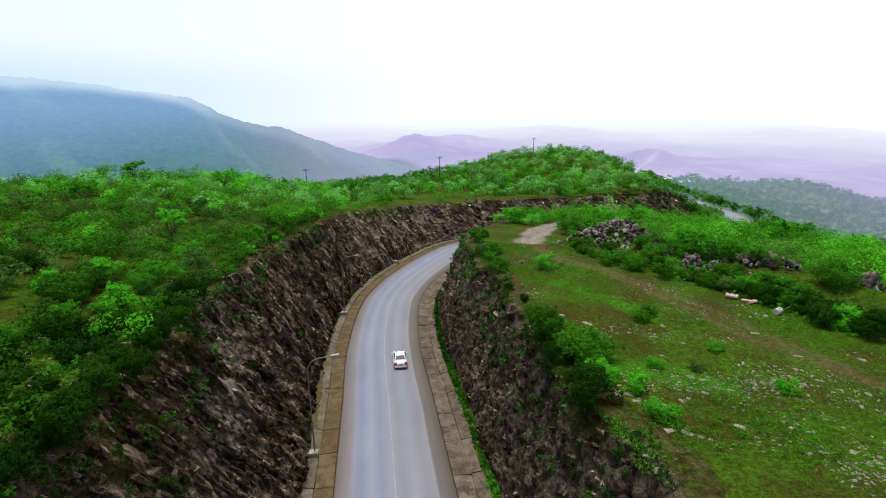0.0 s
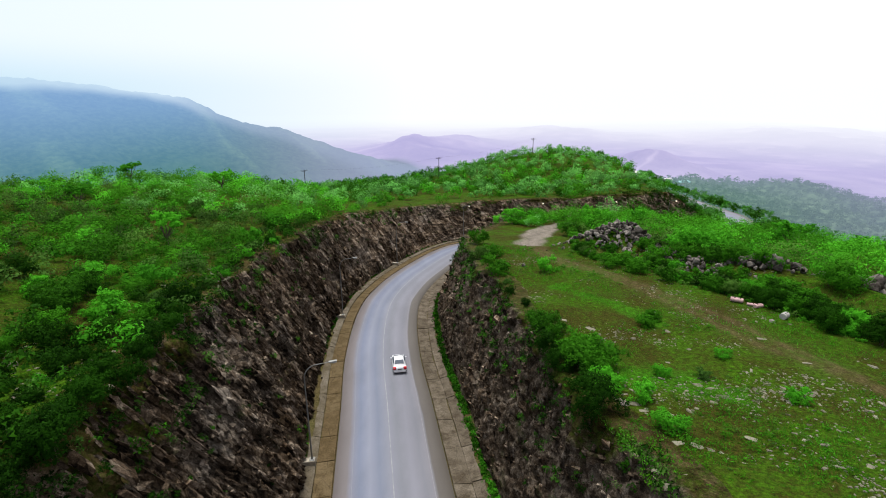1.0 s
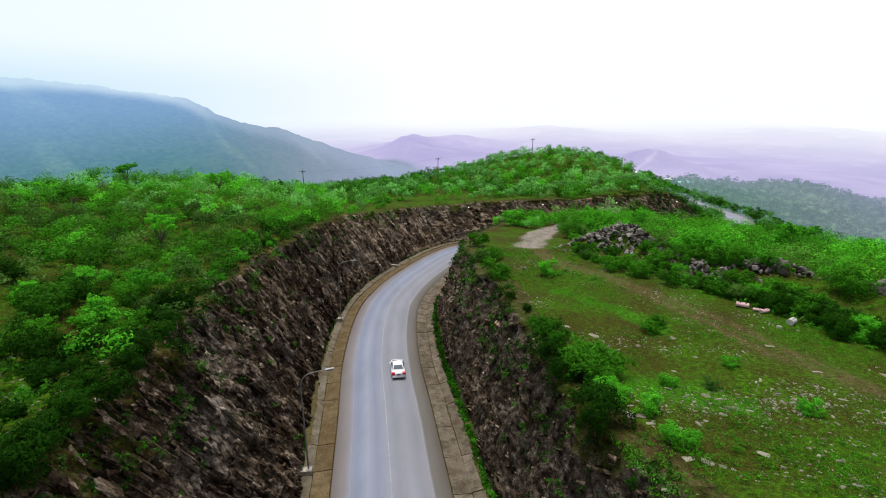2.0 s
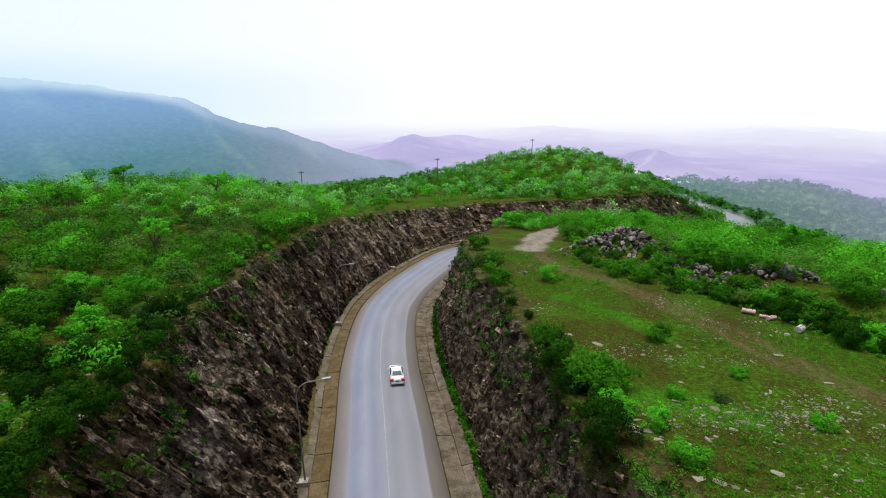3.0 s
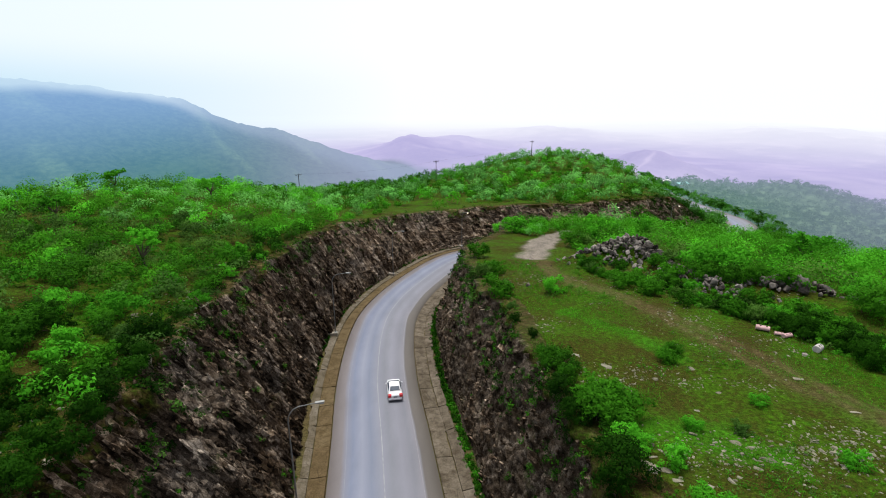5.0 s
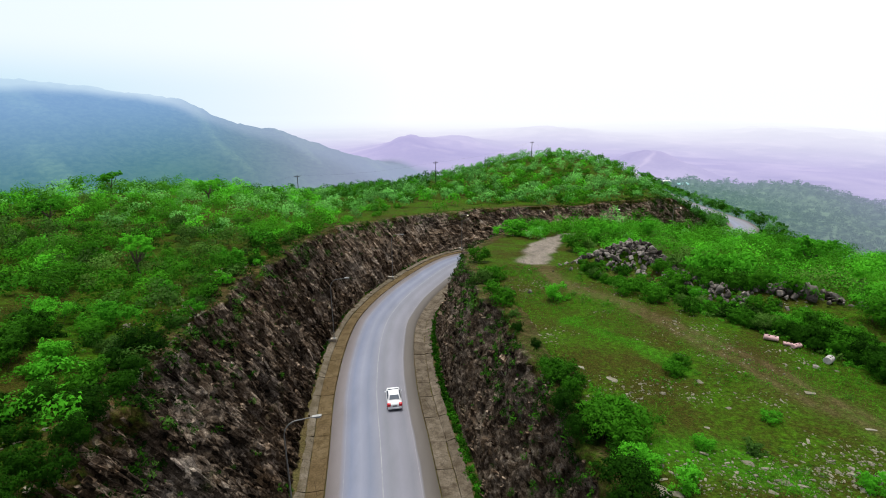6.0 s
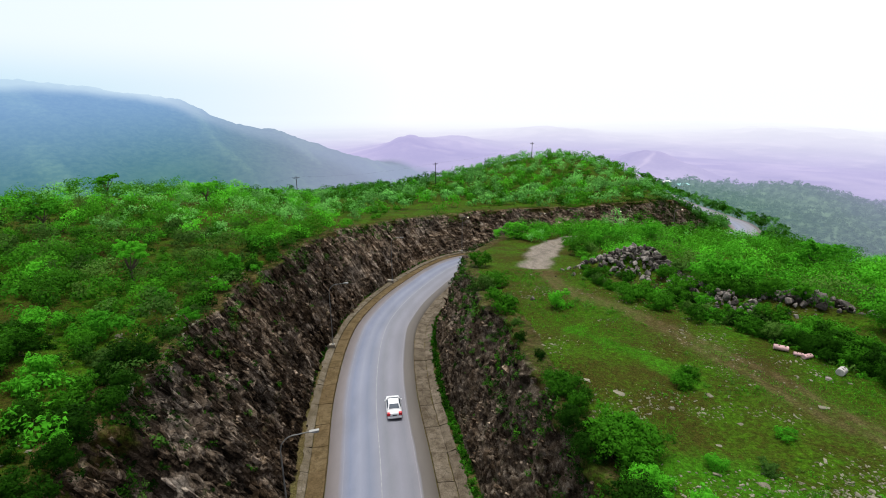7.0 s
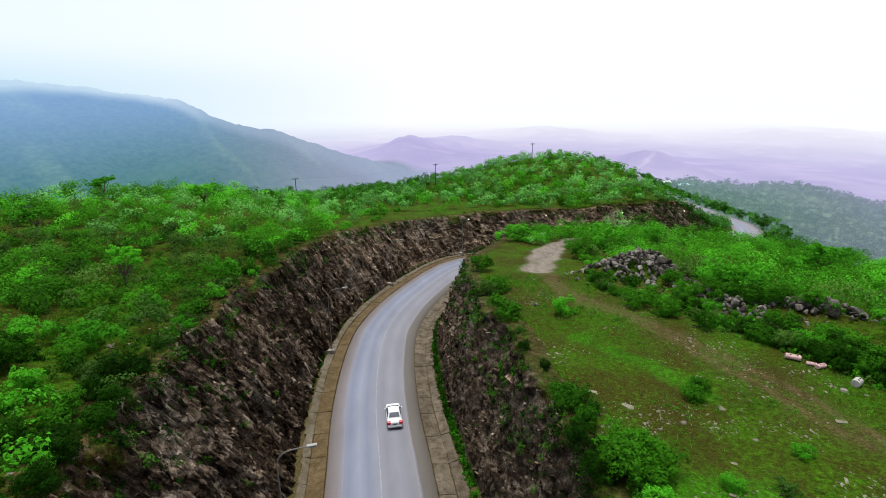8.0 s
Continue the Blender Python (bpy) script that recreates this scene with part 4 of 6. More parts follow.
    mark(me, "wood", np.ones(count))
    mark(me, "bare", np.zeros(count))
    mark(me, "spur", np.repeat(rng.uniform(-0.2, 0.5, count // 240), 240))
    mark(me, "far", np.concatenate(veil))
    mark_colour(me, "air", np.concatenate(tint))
    tagged(new("far_scrub", me), "hazy green scrub on the shelf below the hill", "shrubs", kind="stuff")
    return height


FAR_HEIGHT = build_backdrop()


# ---- sheds by the far road ----
M_WHITE_WALL = plain_material("white_render", (0.62, 0.62, 0.6, 1), 0.8, 0, 0.2)
M_TURQUOISE = plain_material("turquoise_sheet_roof", (0.30, 0.55, 0.55, 1), 0.5, 0, 0.2)


def make_shed(length, width, height, roof_material):
    shed = new("shed")
    part("wall", box(bmesh.new(), (length, width, height), (0, 0, height / 2), 0.05), M_WHITE_WALL, shed)
    bm = bmesh.new()
    ends = []
    for x in (-length / 2 - 0.4, length / 2 + 0.4):
        ends.append([bm.verts.new((x, y, z)) for y, z in ((-width / 2 - 0.4, height), (0, height + width * 0.22), (width / 2 + 0.4, height), (width / 2 + 0.4, height - 0.15), (-width / 2 - 0.4, height - 0.15))])
    for k in range(5):
        bm.faces.new((ends[0][k], ends[0][(k + 1) % 5], ends[1][(k + 1) % 5], ends[1][k]))
    bm.faces.new(ends[0][::-1])
    bm.faces.new(ends[1])
    bmesh.ops.recalc_face_normals(bm, faces=bm.faces)
    part("roof", bm, roof_material, shed)
    return shed


for x, y, turn, size, roof, label in ((231.0, 474.0, 0.4, (13, 7, 3.6), M_TURQUOISE, "white shed with a turquoise roof beside the far road"), (207.0, 492.0, 0.2, (8, 6, 3.2), M_WHITE_WALL, "small white house beside the far road"),
                                      (197.0, 510.0, -0.3, (7, 6, 3.2), M_WHITE_WALL, "small white house beside the far road"), (221.0, 486.0, 0.5, (9, 6, 3.4), M_WHITE_WALL, "small white house beside the far road")):
    shed = make_shed(*size, roof)
    ground_z = max(FAR_HEIGHT(x, y), float(land(x, y)[0]))
    shed.matrix_basis = Matrix.Translation((x, y, ground_z - 0.3)) @ Matrix.Rotation(turn, 4, "Z")
    tagged(shed, label, "shed", "sheds by the far road")


# ---- gutters ----
def slab_mesh(s0, s1, d0, d1, z0, z1, thick, worn=0.035, seed=0):
    """One worn concrete slab between two lengths along the road, from d0 to d1 across, its edges crooked."""
    rng = random.Random(seed)
    bm = bmesh.new()
    n = 6
    line = []
    for d, z, k in ((d0, z0, 0.25), (d1, z1, 1.0)):
        row = []
        for i in range(n + 1):
            s = s0 + (s1 - s0) * i / n + (rng.uniform(-worn, worn) if i in (0, n) else 0)
            x, y, r = on_road(s, d + rng.uniform(-worn, worn) * k * 1.6)
            row.append((float(x), float(y), float(r) + z + rng.uniform(-0.012, 0.012)))
        line.append(row)
    ring = line[0] + line[1][::-1]
    top = [bm.verts.new(p) for p in ring]
    low = [bm.verts.new((p[0], p[1], p[2] - thick)) for p in ring]
    m = len(ring)
    for i in range(n):
        bm.faces.new((top[i], top[i + 1], top[m - 2 - i], top[m - 1 - i]))
    for k in range(m):
        bm.faces.new((top[k], low[k], low[(k + 1) % m], top[(k + 1) % m]))
    bmesh.ops.recalc_face_normals(bm, faces=bm.faces)
    edges = [e for e in bm.edges if e.verts[0] in top and e.verts[1] in top and len(e.link_faces) == 2 and any(w.index == -1 for w in e.verts) and e.calc_face_angle(0) > 1.0]
    bmesh.ops.bevel(bm, geom=edges, offset=0.03, segments=1, affect="EDGES")
    return bm


def build_gutters():
    rng = random.Random(5)
    for side, label, inner_mat in ((-1, "stained concrete side channel with a raised kerb", M_STAINED), (1, "cracked grey-brown concrete side channel of large slabs", M_SLAB)):
        gutter = new("gutter")
        tagged(gutter, label, "gutter", kind="structure")
        s = s_at(-45) + (0.0 if side < 0 else 1.7)
        while s < SE + 55:
            step = rng.uniform(3.9, 5.2)
            j = lambda a: rng.uniform(-a, a)
            part("slab", slab_mesh(s, s + step - 0.07, side * 5.36, side * (7.0 + j(0.06)), 0.0 + j(0.03), -0.10 + j(0.04), 0.3, 0.035, rng.random()), inner_mat, gutter)
            wide = 7.95 if side < 0 else 8.1
            part("kerb", slab_mesh(s + 0.02 + j(0.05), s + step - 0.06, side * 7.07, side * (wide + j(0.12)), -0.02 + j(0.04), 0.16 + j(0.05), 0.4, 0.07, rng.random()), M_KERB if side < 0 else M_SLAB, gutter)
            s += step


build_gutters()


# ---- plants ----
def sprays(rng, c, r, n):
    """Smaller tufts on the lobes, for an uneven outline."""
    pick = rng.integers(0, len(c), n)
    way = rng.normal(size=(n, 3))
    way /= np.linalg.norm(way, axis=1, keepdims=True)
    way[:, 2] = np.abs(way[:, 2]) * 0.9 - 0.15
    return np.concatenate([c, c[pick] + way * r[pick, None] * rng.uniform(0.8, 1.15, (n, 1))]), np.concatenate([r * 0.85, r[pick] * rng.uniform(0.16, 0.42, n)])


def woody(rng, centres, tall, stems, girth):
    bm = bmesh.new()
    for k in range(stems):
        c = centres[k % len(centres)]
        foot = np.array([rng.normal(scale=0.08), rng.normal(scale=0.08), -0.25])
        knee = foot * 0.5 + c * 0.5 + [rng.normal(scale=0.15), rng.normal(scale=0.15), -0.1 * tall]
        tube(bm, [foot, foot * 0.6 + knee * 0.4 + [0, 0, 0.08 * tall], knee, c], [girth, girth * 0.7, girth * 0.45, girth * 0.15], 5)
    return bm


def make_shrub(seed, wide, tall, n, count, material, size=0.08, stems=6, girth=0.05, low=0.15):
    rng = np.random.default_rng(seed)
    c, r = lobes(rng, wide, tall, n, low)
    thing = new("shrub")
    part("stem", woody(rng, c, tall, stems, girth), M_BARK, thing)
    leaves, lie = leaf_cloud(rng, *sprays(rng, c, r, 55), count, size)
    part("crown", quads_mesh("crown", leaves, [material], None, lie), material, thing)
    return thing


def make_tree(seed, wide, tall, count, material):
    """An umbrella-crowned thorn tree."""
    rng = np.random.default_rng(seed)
    n = 9
    ang, out = rng.uniform(0, math.tau, n), np.sqrt(rng.uniform(0.05, 1, n)) * wide * 0.36
    c = np.stack([np.cos(ang) * out, np.sin(ang) * out, tall * rng.uniform(0.62, 0.86, n)], -1)
    r = wide * rng.uniform(0.13, 0.2, n)
    thing = new("tree")
    bm = bmesh.new()
    fork = np.array([0.1, 0.05, tall * 0.36])
    tube(bm, [(0, 0, -0.3), (0.06, 0, tall * 0.15), fork], [0.17, 0.14, 0.11], 7)
    trunk = part("trunk", bm, M_BARK, thing)
    for k in range(n):
        mid = fork * 0.45 + c[k] * 0.55 + [0, 0, -0.05 * tall]
        part("limb", tube(bmesh.new(), [fork, mid, c[k]], [0.075, 0.045, 0.015], 5), M_BARK, trunk)
    leaves, lie = leaf_cloud(rng, *sprays(rng, c, r, 60), count, 0.1, 0.6)
    part("crown", quads_mesh("crown", leaves, [material], None, lie), material, thing)
    return thing


KINDS = {
    "b": [make_shrub(s, 3.0, 2.2, 15, 4700, M_BRIGHT, 0.077) for s in (11, 12, 13)],
    "s": [make_shrub(s, 3.0, 1.9, 16, 4700, M_LEAF, 0.077) for s in (21, 22, 23, 24)],
    "k": [make_shrub(s, 3.0, 1.9, 16, 4700, M_DEEP_SHADE, 0.077) for s in (51, 52, 53)],
    "d": [make_shrub(s, 3.0, 1.7, 15, 4600, M_DULL, 0.074) for s in (31, 32)],
    "t": [make_tree(s, 3.4, 3.4, 4200, M_BRIGHT) for s in (41, 42)],
}
# lighter ones for small or distant plants
LIGHT = {
    "b": [make_shrub(s, 3.0, 2.2, 12, 1900, M_BRIGHT, 0.108, 3) for s in (14, 15, 16)],
    "s": [make_shrub(s, 3.0, 1.9, 12, 1900, M_LEAF, 0.108, 3) for s in (25, 26, 27)],
    "k": [make_shrub(s, 3.0, 1.9, 12, 1900, M_DEEP_SHADE, 0.115, 3) for s in (54, 55)],
    "d": [make_shrub(s, 3.0, 1.7, 12, 1900, M_DULL, 0.11, 3) for s in (33, 34)],
    "t": KINDS["t"],
}
LABELS = {"b": "fresh bright green leafy shrub on the slope", "s": "dense dark green leafy shrub on the hillside",
          "k": "deep green dense shrub, shade put into its leaf colour",
          "d": "dull olive thorny shrub with thin foliage", "t": "small bright green tree with a bare trunk"}
PLACED = []
FURTHER = []
USED = set()


def plant(kind, x, y, scale, rng, group, z=None, sink=0.1, tall=1.0):
    if z is None:
        z = float(land(x, y)[0])
    kinds = (LIGHT if scale < 0.8 or y > 48 else KINDS)[kind]
    base = kinds[rng.randrange(len(kinds))]
    m = Matrix.Translation((x, y, z - sink)) @ Matrix.Rotation(rng.uniform(0, math.tau), 4, "Z")
    if base not in USED:
        USED.add(base)
        ob = base
        ob.matrix_basis = m
    else:
        ob = copy_thing(base, m)
    ob.scale = (scale, scale * rng.uniform(0.9, 1.1), scale * tall * rng.uniform(0.9, 1.15))
    tagged(ob, LABELS[kind], "tree" if kind == "t" else "shrub", group)
    PLACED.append((x, y, 1.5 * scale))


HEDGE_X, HEDGE_Y = [18.6, 20.4, 22.6, 26.4, 28.4, 31.2, 33.2, 35.0], [67.5, 62.0, 58.0, 52.2, 48.6, 44.4, 40.0, 34.0]
PLANTS_WEST = [(-34.7, 56.0, 4.1, "t"), (-28.5, 65.6, 3.7, "b"), (-26.9, 32.7, 3.6, "b"), (-29.6, 41.7, 3.6, "b"), (-28.9, 50.2, 3.4, "b"), (-31.8, 34.7, 4.8, "s"),
               (-22.9, 34.8, 4.6, "k"), (-19.8, 22.2, 2.5, "k"), (-24.8, 25.8, 2.4, "k"), (-20.6, 27.1, 3.4, "k"), (-27.6, 28.5, 3.2, "s"), (-34.6, 36.0, 2.9, "b"),
               (-19.0, 20.0, 2.6, "k"), (-18.4, 16.9, 2.8, "k"), (-44.0, 62.2, 5.0, "s"), (-43.3, 53.0, 4.4, "b"), (-52.0, 59.9, 5.0, "d"), (-74.0, 112.0, 4.6, "t"),
               (-58.0, 124.0, 5.6, "t"), (-37.5, 128.0, 5.6, "b"), (-28.6, 77.9, 5.0, "s"), (-40.1, 87.9, 5.0, "s"), (-45.1, 83.6, 5.0, "d")]
PLANTS_BRINK = [(-18.6, 18.6, 2.6, "k"), (-18.0, 21.6, 2.2, "k"), (-18.8, 24.2, 2.6, "k"), (-17.6, 15.0, 3.0, "k"), (-17.0, 12.0, 3.0, "k"), (-20.3, 29.8, 2.4, "k"), (-21.0, 32.0, 2.6, "k"), (-22.8, 38.0, 2.6, "k"),
                (-23.6, 43.0, 2.2, "d"), (-24.5, 47.5, 2.6, "b"), (-25.4, 52.5, 2.6, "k"), (-26.0, 57.0, 2.8, "b"), (-26.4, 61.5, 3.0, "k"), (-26.8, 69.0, 3.0, "k"), (-25.6, 75.0, 3.0, "k"), (-25.6, 82.0, 3.2, "d"), (-26.2, 90.0, 3.4, "k")]
PLANTS_EAST = [(8.4, 35.6, 3.3, "s"), (10.3, 28.4, 4.6, "s"), (9.6, 23.0, 3.8, "k"), (5.9, 53.3, 4.2, "s"), (5.2, 62.3, 3.6, "d"), (12.8, 53.8, 3.0, "b"),
               (18.3, 37.1, 2.2, "s"), (18.3, 27.0, 1.5, "d"), (22.4, 23.8, 1.9, "b"), (12.6, 20.3, 2.4, "b"), (9.2, 33.2, 2.4, "s"), (15.3, 27.5, 1.4, "b")]
PLANTS_RIDGE = [(33.5, 59.5, 8.6, "b"), (31.0, 96.0, 8.0, "b"), (42.0, 100.0, 9.0, "b"), (16.5, 111.2, 7.0, "b"), (22.0, 115.0, 6.0, "b"), (58.0, 79.0, 7.5, "b"), (60.0, 79.0, 5.6, "t"),
                (56.0, 66.0, 7.0, "b"), (39.5, 59.0, 6.5, "b"), (34.5, 44.7, 4.8, "s"), (35.0, 41.2, 4.4, "s"), (21.0, 56.4, 3.6, "s"), (23.4, 53.9, 3.6, "s"), (20.6, 65.6, 3.2, "s"), (23.6, 63.9, 2.4, "s"), (27.6, 61.9, 3.2, "s"),
                (40.5, 43.5, 4.8, "s"), (24.9, 87.9, 5.5, "s"), (25.4, 50.2, 2.8, "s"), (32.8, 48.6, 3.8, "s"), (30.2, 46.4, 2.8, "s"), (50.5, 55.0, 6.0, "d"), (70.0, 75.0, 8.0, "b")]
PLANTS_HEAP = [(28.8, 50.2, 2.4, "s"), (33.5, 44.6, 3.6, "k"), (34.6, 42.2, 4.0, "k"), (34.9, 39.4, 3.8, "k"), (34.4, 36.6, 3.4, "k"), (36.2, 33.8, 3.8, "k"), (26.6, 56.0, 3.2, "s"), (27.8, 58.8, 4.0, "s"), (30.4, 56.8, 4.2, "s"), (32.8, 54.8, 4.0, "s"), (35.2, 52.6, 4.2, "s"), (33.6, 57.6, 4.5, "s"), (37.6, 50.8, 4.0, "s"), (22.6, 58.2, 2.6, "s"), (30.4, 63.5, 4.2, "d"), (45.0, 50.0, 5.0, "b")]


def free(x, y, gap):
    return all((x - a) ** 2 + (y - b) ** 2 > (0.55 * r + gap) ** 2 for a, b, r in PLACED)


def off_cut(x, y, margin):
    s, d = to_road([x], [y])
    s, d = float(s[0]), float(d[0])
    return abs(d) > (float(top_left(s)) if d < 0 else float(top_right(s))) + margin


def build_plants():
    rng = random.Random(77)
    for rows, group in ((PLANTS_WEST, "shrubs on the western slope"), (PLANTS_BRINK, "shrubs on the western slope"), (PLANTS_EAST, "shrubs on the meadow edge"), (PLANTS_RIDGE, "shrubs on the spoil bank"), (PLANTS_HEAP, "shrubs on the spoil bank")):
        for x, y, wide, kind in rows:
            plant(kind, x, y, wide / 3.0, rng, group, tall=0.85 if wide > 5 else 1.0)
    # scattered over the western slope
    made, tries = 0, 0
    while made < 250 and tries < 16000:
        tries += 1
        y = 8 + 92 * rng.random() ** 0.9
        x = -16 - (12 + y * 0.85) * rng.random()
        size = rng.uniform(0.45, 1.3) * (1 + y / 220)
        if float(fbm(x / 9, y / 9, 0, 2, 90)) < -0.3 or not free(x, y, size * 0.62) or not off_cut(x, y, 1.0):
            continue
        made += 1
        kind = rng.choices("bsdtk", (2.0, 5.5, 2.6, 0.05, 2.0 if y > 34 else 12))[0]
        if y < 44 or kind == "t":
            plant(kind, x, y, size, rng, "shrubs on the western slope")
        else:
            FURTHER.append((x, y, float(land(x, y)[0]), size))
            PLACED.append((x, y, 1.5 * size))
    # thick hedge along the foot of the spoil bank
    bx, by = spline(HEDGE_X, 7), spline(HEDGE_Y, 7)
    for k in range(len(bx) - 1):
        tx, ty = bx[k + 1] - bx[k], by[k + 1] - by[k]
        n = math.hypot(tx, ty)
        for off in (rng.uniform(0.3, 1.3), rng.uniform(1.8, 3.4))[: 2 if by[k] < 58 else 1]:
            x, y = bx[k] - ty / n * off, by[k] + tx / n * off
            if all(math.hypot(x - a, y - b) > 1.7 for a, b in ((29.9, 43.3), (30.6, 42.2), (31.1, 41.6), (31.7, 38.9))):
                plant(rng.choices("skbd", (6, 2, 1.5, 1.5) if y > 49 else (3, 6, 0.6, 0.6))[0], x, y, rng.uniform(0.4, 0.85) * (1.0 if y > 49 else 1.35), rng, "shrubs on the spoil bank")


build_plants()


def build_brink_bushes():
    """Bushes that hang over the edge of the eastern rock face."""
    rng = random.Random(23)
    for x, y, wide, kind in ((9.4, 34.4, 2.4, "s"), (8.2, 30.6, 2.9, "k"), (8.6, 28.4, 2.6, "k"), (10.4, 29.4, 4.4, "s"), (10.8, 25.6, 3.0, "b"), (12.4, 24.0, 2.2, "b"), (6.7, 63.9, 3.8, "s"), (6.2, 77.5, 4.2, "s"),
                             (7.4, 55.4, 2.2, "d"), (7.0, 45.0, 1.6, "k"), (9.0, 37.2, 1.5, "k"), (19.1, 38.2, 2.2, "s"), (21.1, 30.0, 1.4, "b"), (7.4, 49.5, 1.5, "d"), (8.0, 41.0, 1.4, "k")):
        plant(kind, x, y, wide / 3.0, rng, "shrubs on the meadow edge")


build_brink_bushes()


def far_clumps(name, spots, seed, mats, label, leaf=0.3, count=70, lobed=5, share=(0.3, 0.5, 0.2)):
    """Many distant shrubs joined into one mesh."""
    rng = np.random.default_rng(seed)
    quads, lies, index, tones = [], [], [], []
    for x, y, z, size in spots:
        c, r = lobes(rng, 3.0 * size, rng.uniform(2.0, 2.7) * size, lobed, 0.2)
        q, lie = leaf_cloud(rng, c + [x, y, z - 0.15], r * 1.2, count, leaf * size**0.5, 0.85, 0.3, 0.84, 0.62)
        quads.append(q)
        lies.append(lie)
        index.append(np.full(count, rng.choice(len(mats), p=share)))
        tones.append(np.full(count * 3, rng.uniform(-0.8, 0.6)))
    me = quads_mesh(name, np.concatenate(quads), mats, np.concatenate(index), np.concatenate(lies))
    mark(me, "tone", np.concatenate(tones))
    return tagged(new(name, me), label, "shrubs", kind="stuff")


def build_far_plants():
    rng = np.random.default_rng(99)
    n = 17000
    hill = rng.uniform(0, 1, n) < 0.53
    x = np.where(hill, rng.uniform(-125, 170, n), rng.uniform(-125, -16, n))
    y = np.where(hill, rng.uniform(100, 340, n), rng.uniform(6, 150, n))
    big = np.sort(rng.uniform(0, 1, n))[::-1] ** 1.3
    size = np.where(hill, 1.1 + 1.5 * big, (0.42 + 0.75 * big) * (1 + np.clip(y - 30, 0, 90) / 95))
    s, d = to_road(x, y)
    edge = np.where(d < 0, top_left(s), top_right(s)) + 0.4
    keep = np.abs(d) > np.where(s > SE + 105, 7.0, edge)
    track, gravel = wear_masks(x, y)
    keep &= (gravel < 0.1) & (fbm(x / 11, y / 11, 0, 2, 91) > np.where(hill, -0.3, np.where(y > 45, -0.32, -0.25)))
    keep &= ~((d > 0) & (x < 20) & (y < 112))
    # the open grass strip above the far bend
    keep &= ~((np.abs(y - (150 + 0.5 * (x + 40))) < 8) & (x > -52) & (x < 8) & (rng.uniform(0, 1, n) < 0.93))
    keep &= ~((d < 0) & (d > -edge - 15) & (s > s_at(104)) & (s < SE + 26) & (rng.uniform(0, 1, n) < 0.93))
    for px, py in POLES:
        keep &= np.hypot(x - px, y - py + 4) > 9
    z = land(x, y, s, d)
    order = [k for k in np.flatnonzero(keep) if free(x[k], y[k], 0.4)]
    order = [order[q] for q in spaced(x[order], y[order], 3.0 * size[order], np.where(y[order] > 145, 0.62, 0.76))]
    spots = [(x[k], y[k], z[k], size[k]) for k in order if y[k] < 80]
    far_clumps("slope_scrub", spots, 7, [M_BRIGHT, M_LEAF, M_DULL], "green scrub covering the ridge", 0.13, 260, 7, (0.14, 0.58, 0.28))
    far_clumps("slope_shrubs", FURTHER, 6, [M_BRIGHT, M_LEAF, M_DULL], "rounded green shrubs further up the slope", 0.1, 900, 14, (0.16, 0.56, 0.28))
    spots = [(x[k], y[k], z[k], size[k]) for k in order if 80 <= y[k] < 145]
    far_clumps("ridge_scrub", spots, 8, [M_BRIGHT, M_LEAF, M_HAZED], "mixed green scrub along the crest of the ridge", 0.14, 340, 7, (0.2, 0.55, 0.25))
    spots = [(x[k], y[k], z[k], size[k]) for k in order if y[k] >= 145]
    for q in rng.uniform(SE + 95, S_LAST - 20, 500):
        e = rng.choice((-1, 1)) * rng.uniform(6.6, 17)
        px, py, pz = on_road(q, e)
        spots.append((float(px), float(py), float(pz) - 0.4, rng.uniform(0.8, 2.0) if e > 0 or py < 212 or py > 320 else rng.uniform(0.4, 1.0)))
    far_clumps("hill_scrub", spots, 9, [M_BRIGHT, M_HAZED, M_LEAF], "green scrub covering the far hill, haze put into its pale colour", 0.215, 240, 8, (0.18, 0.52, 0.30))


build_far_plants()


def build_thicket():
    """Scrub that closes the gaps of the thicket behind the spoil bank."""
    rng = np.random.default_rng(61)
    n = 2600
    x, y = rng.uniform(4, 95, n), rng.uniform(28, 132, n)
    back = x - np.interp(y, [20, 36, 46, 52, 58, 64, 70, 75, 80, 96, 118, 130], [48, 46, 43, 40, 33.5, 32.5, 29.5, 24.5, 22, 27, 8, 2])
    s, d = to_road(x, y)
    track, gravel = wear_masks(x, y)
    keep = (back > 0) & (np.abs(d) > top_right(s) + 0.4) & (gravel < 0.05) & (d > 0)
    z = land(x, y, s, d)
    size = np.sort(rng.uniform(0, 1, n))[::-1] ** 1.2 * 1.9 + 0.7
    size = size * np.where(y > 84, 0.75, 1.0)
    order = np.flatnonzero(keep)
    order = [order[q] for q in spaced(x[order], y[order], 3.0 * size[order], 0.68)]
    spots = [(x[k], y[k], z[k], size[k]) for k in order]
    far_clumps("thicket_scrub", spots, 63, [M_LEAF, M_BRIGHT, M_DULL], "bright green thicket behind the rubble heap", 0.09, 900, 10, (0.48, 0.42, 0.10))


build_thicket()


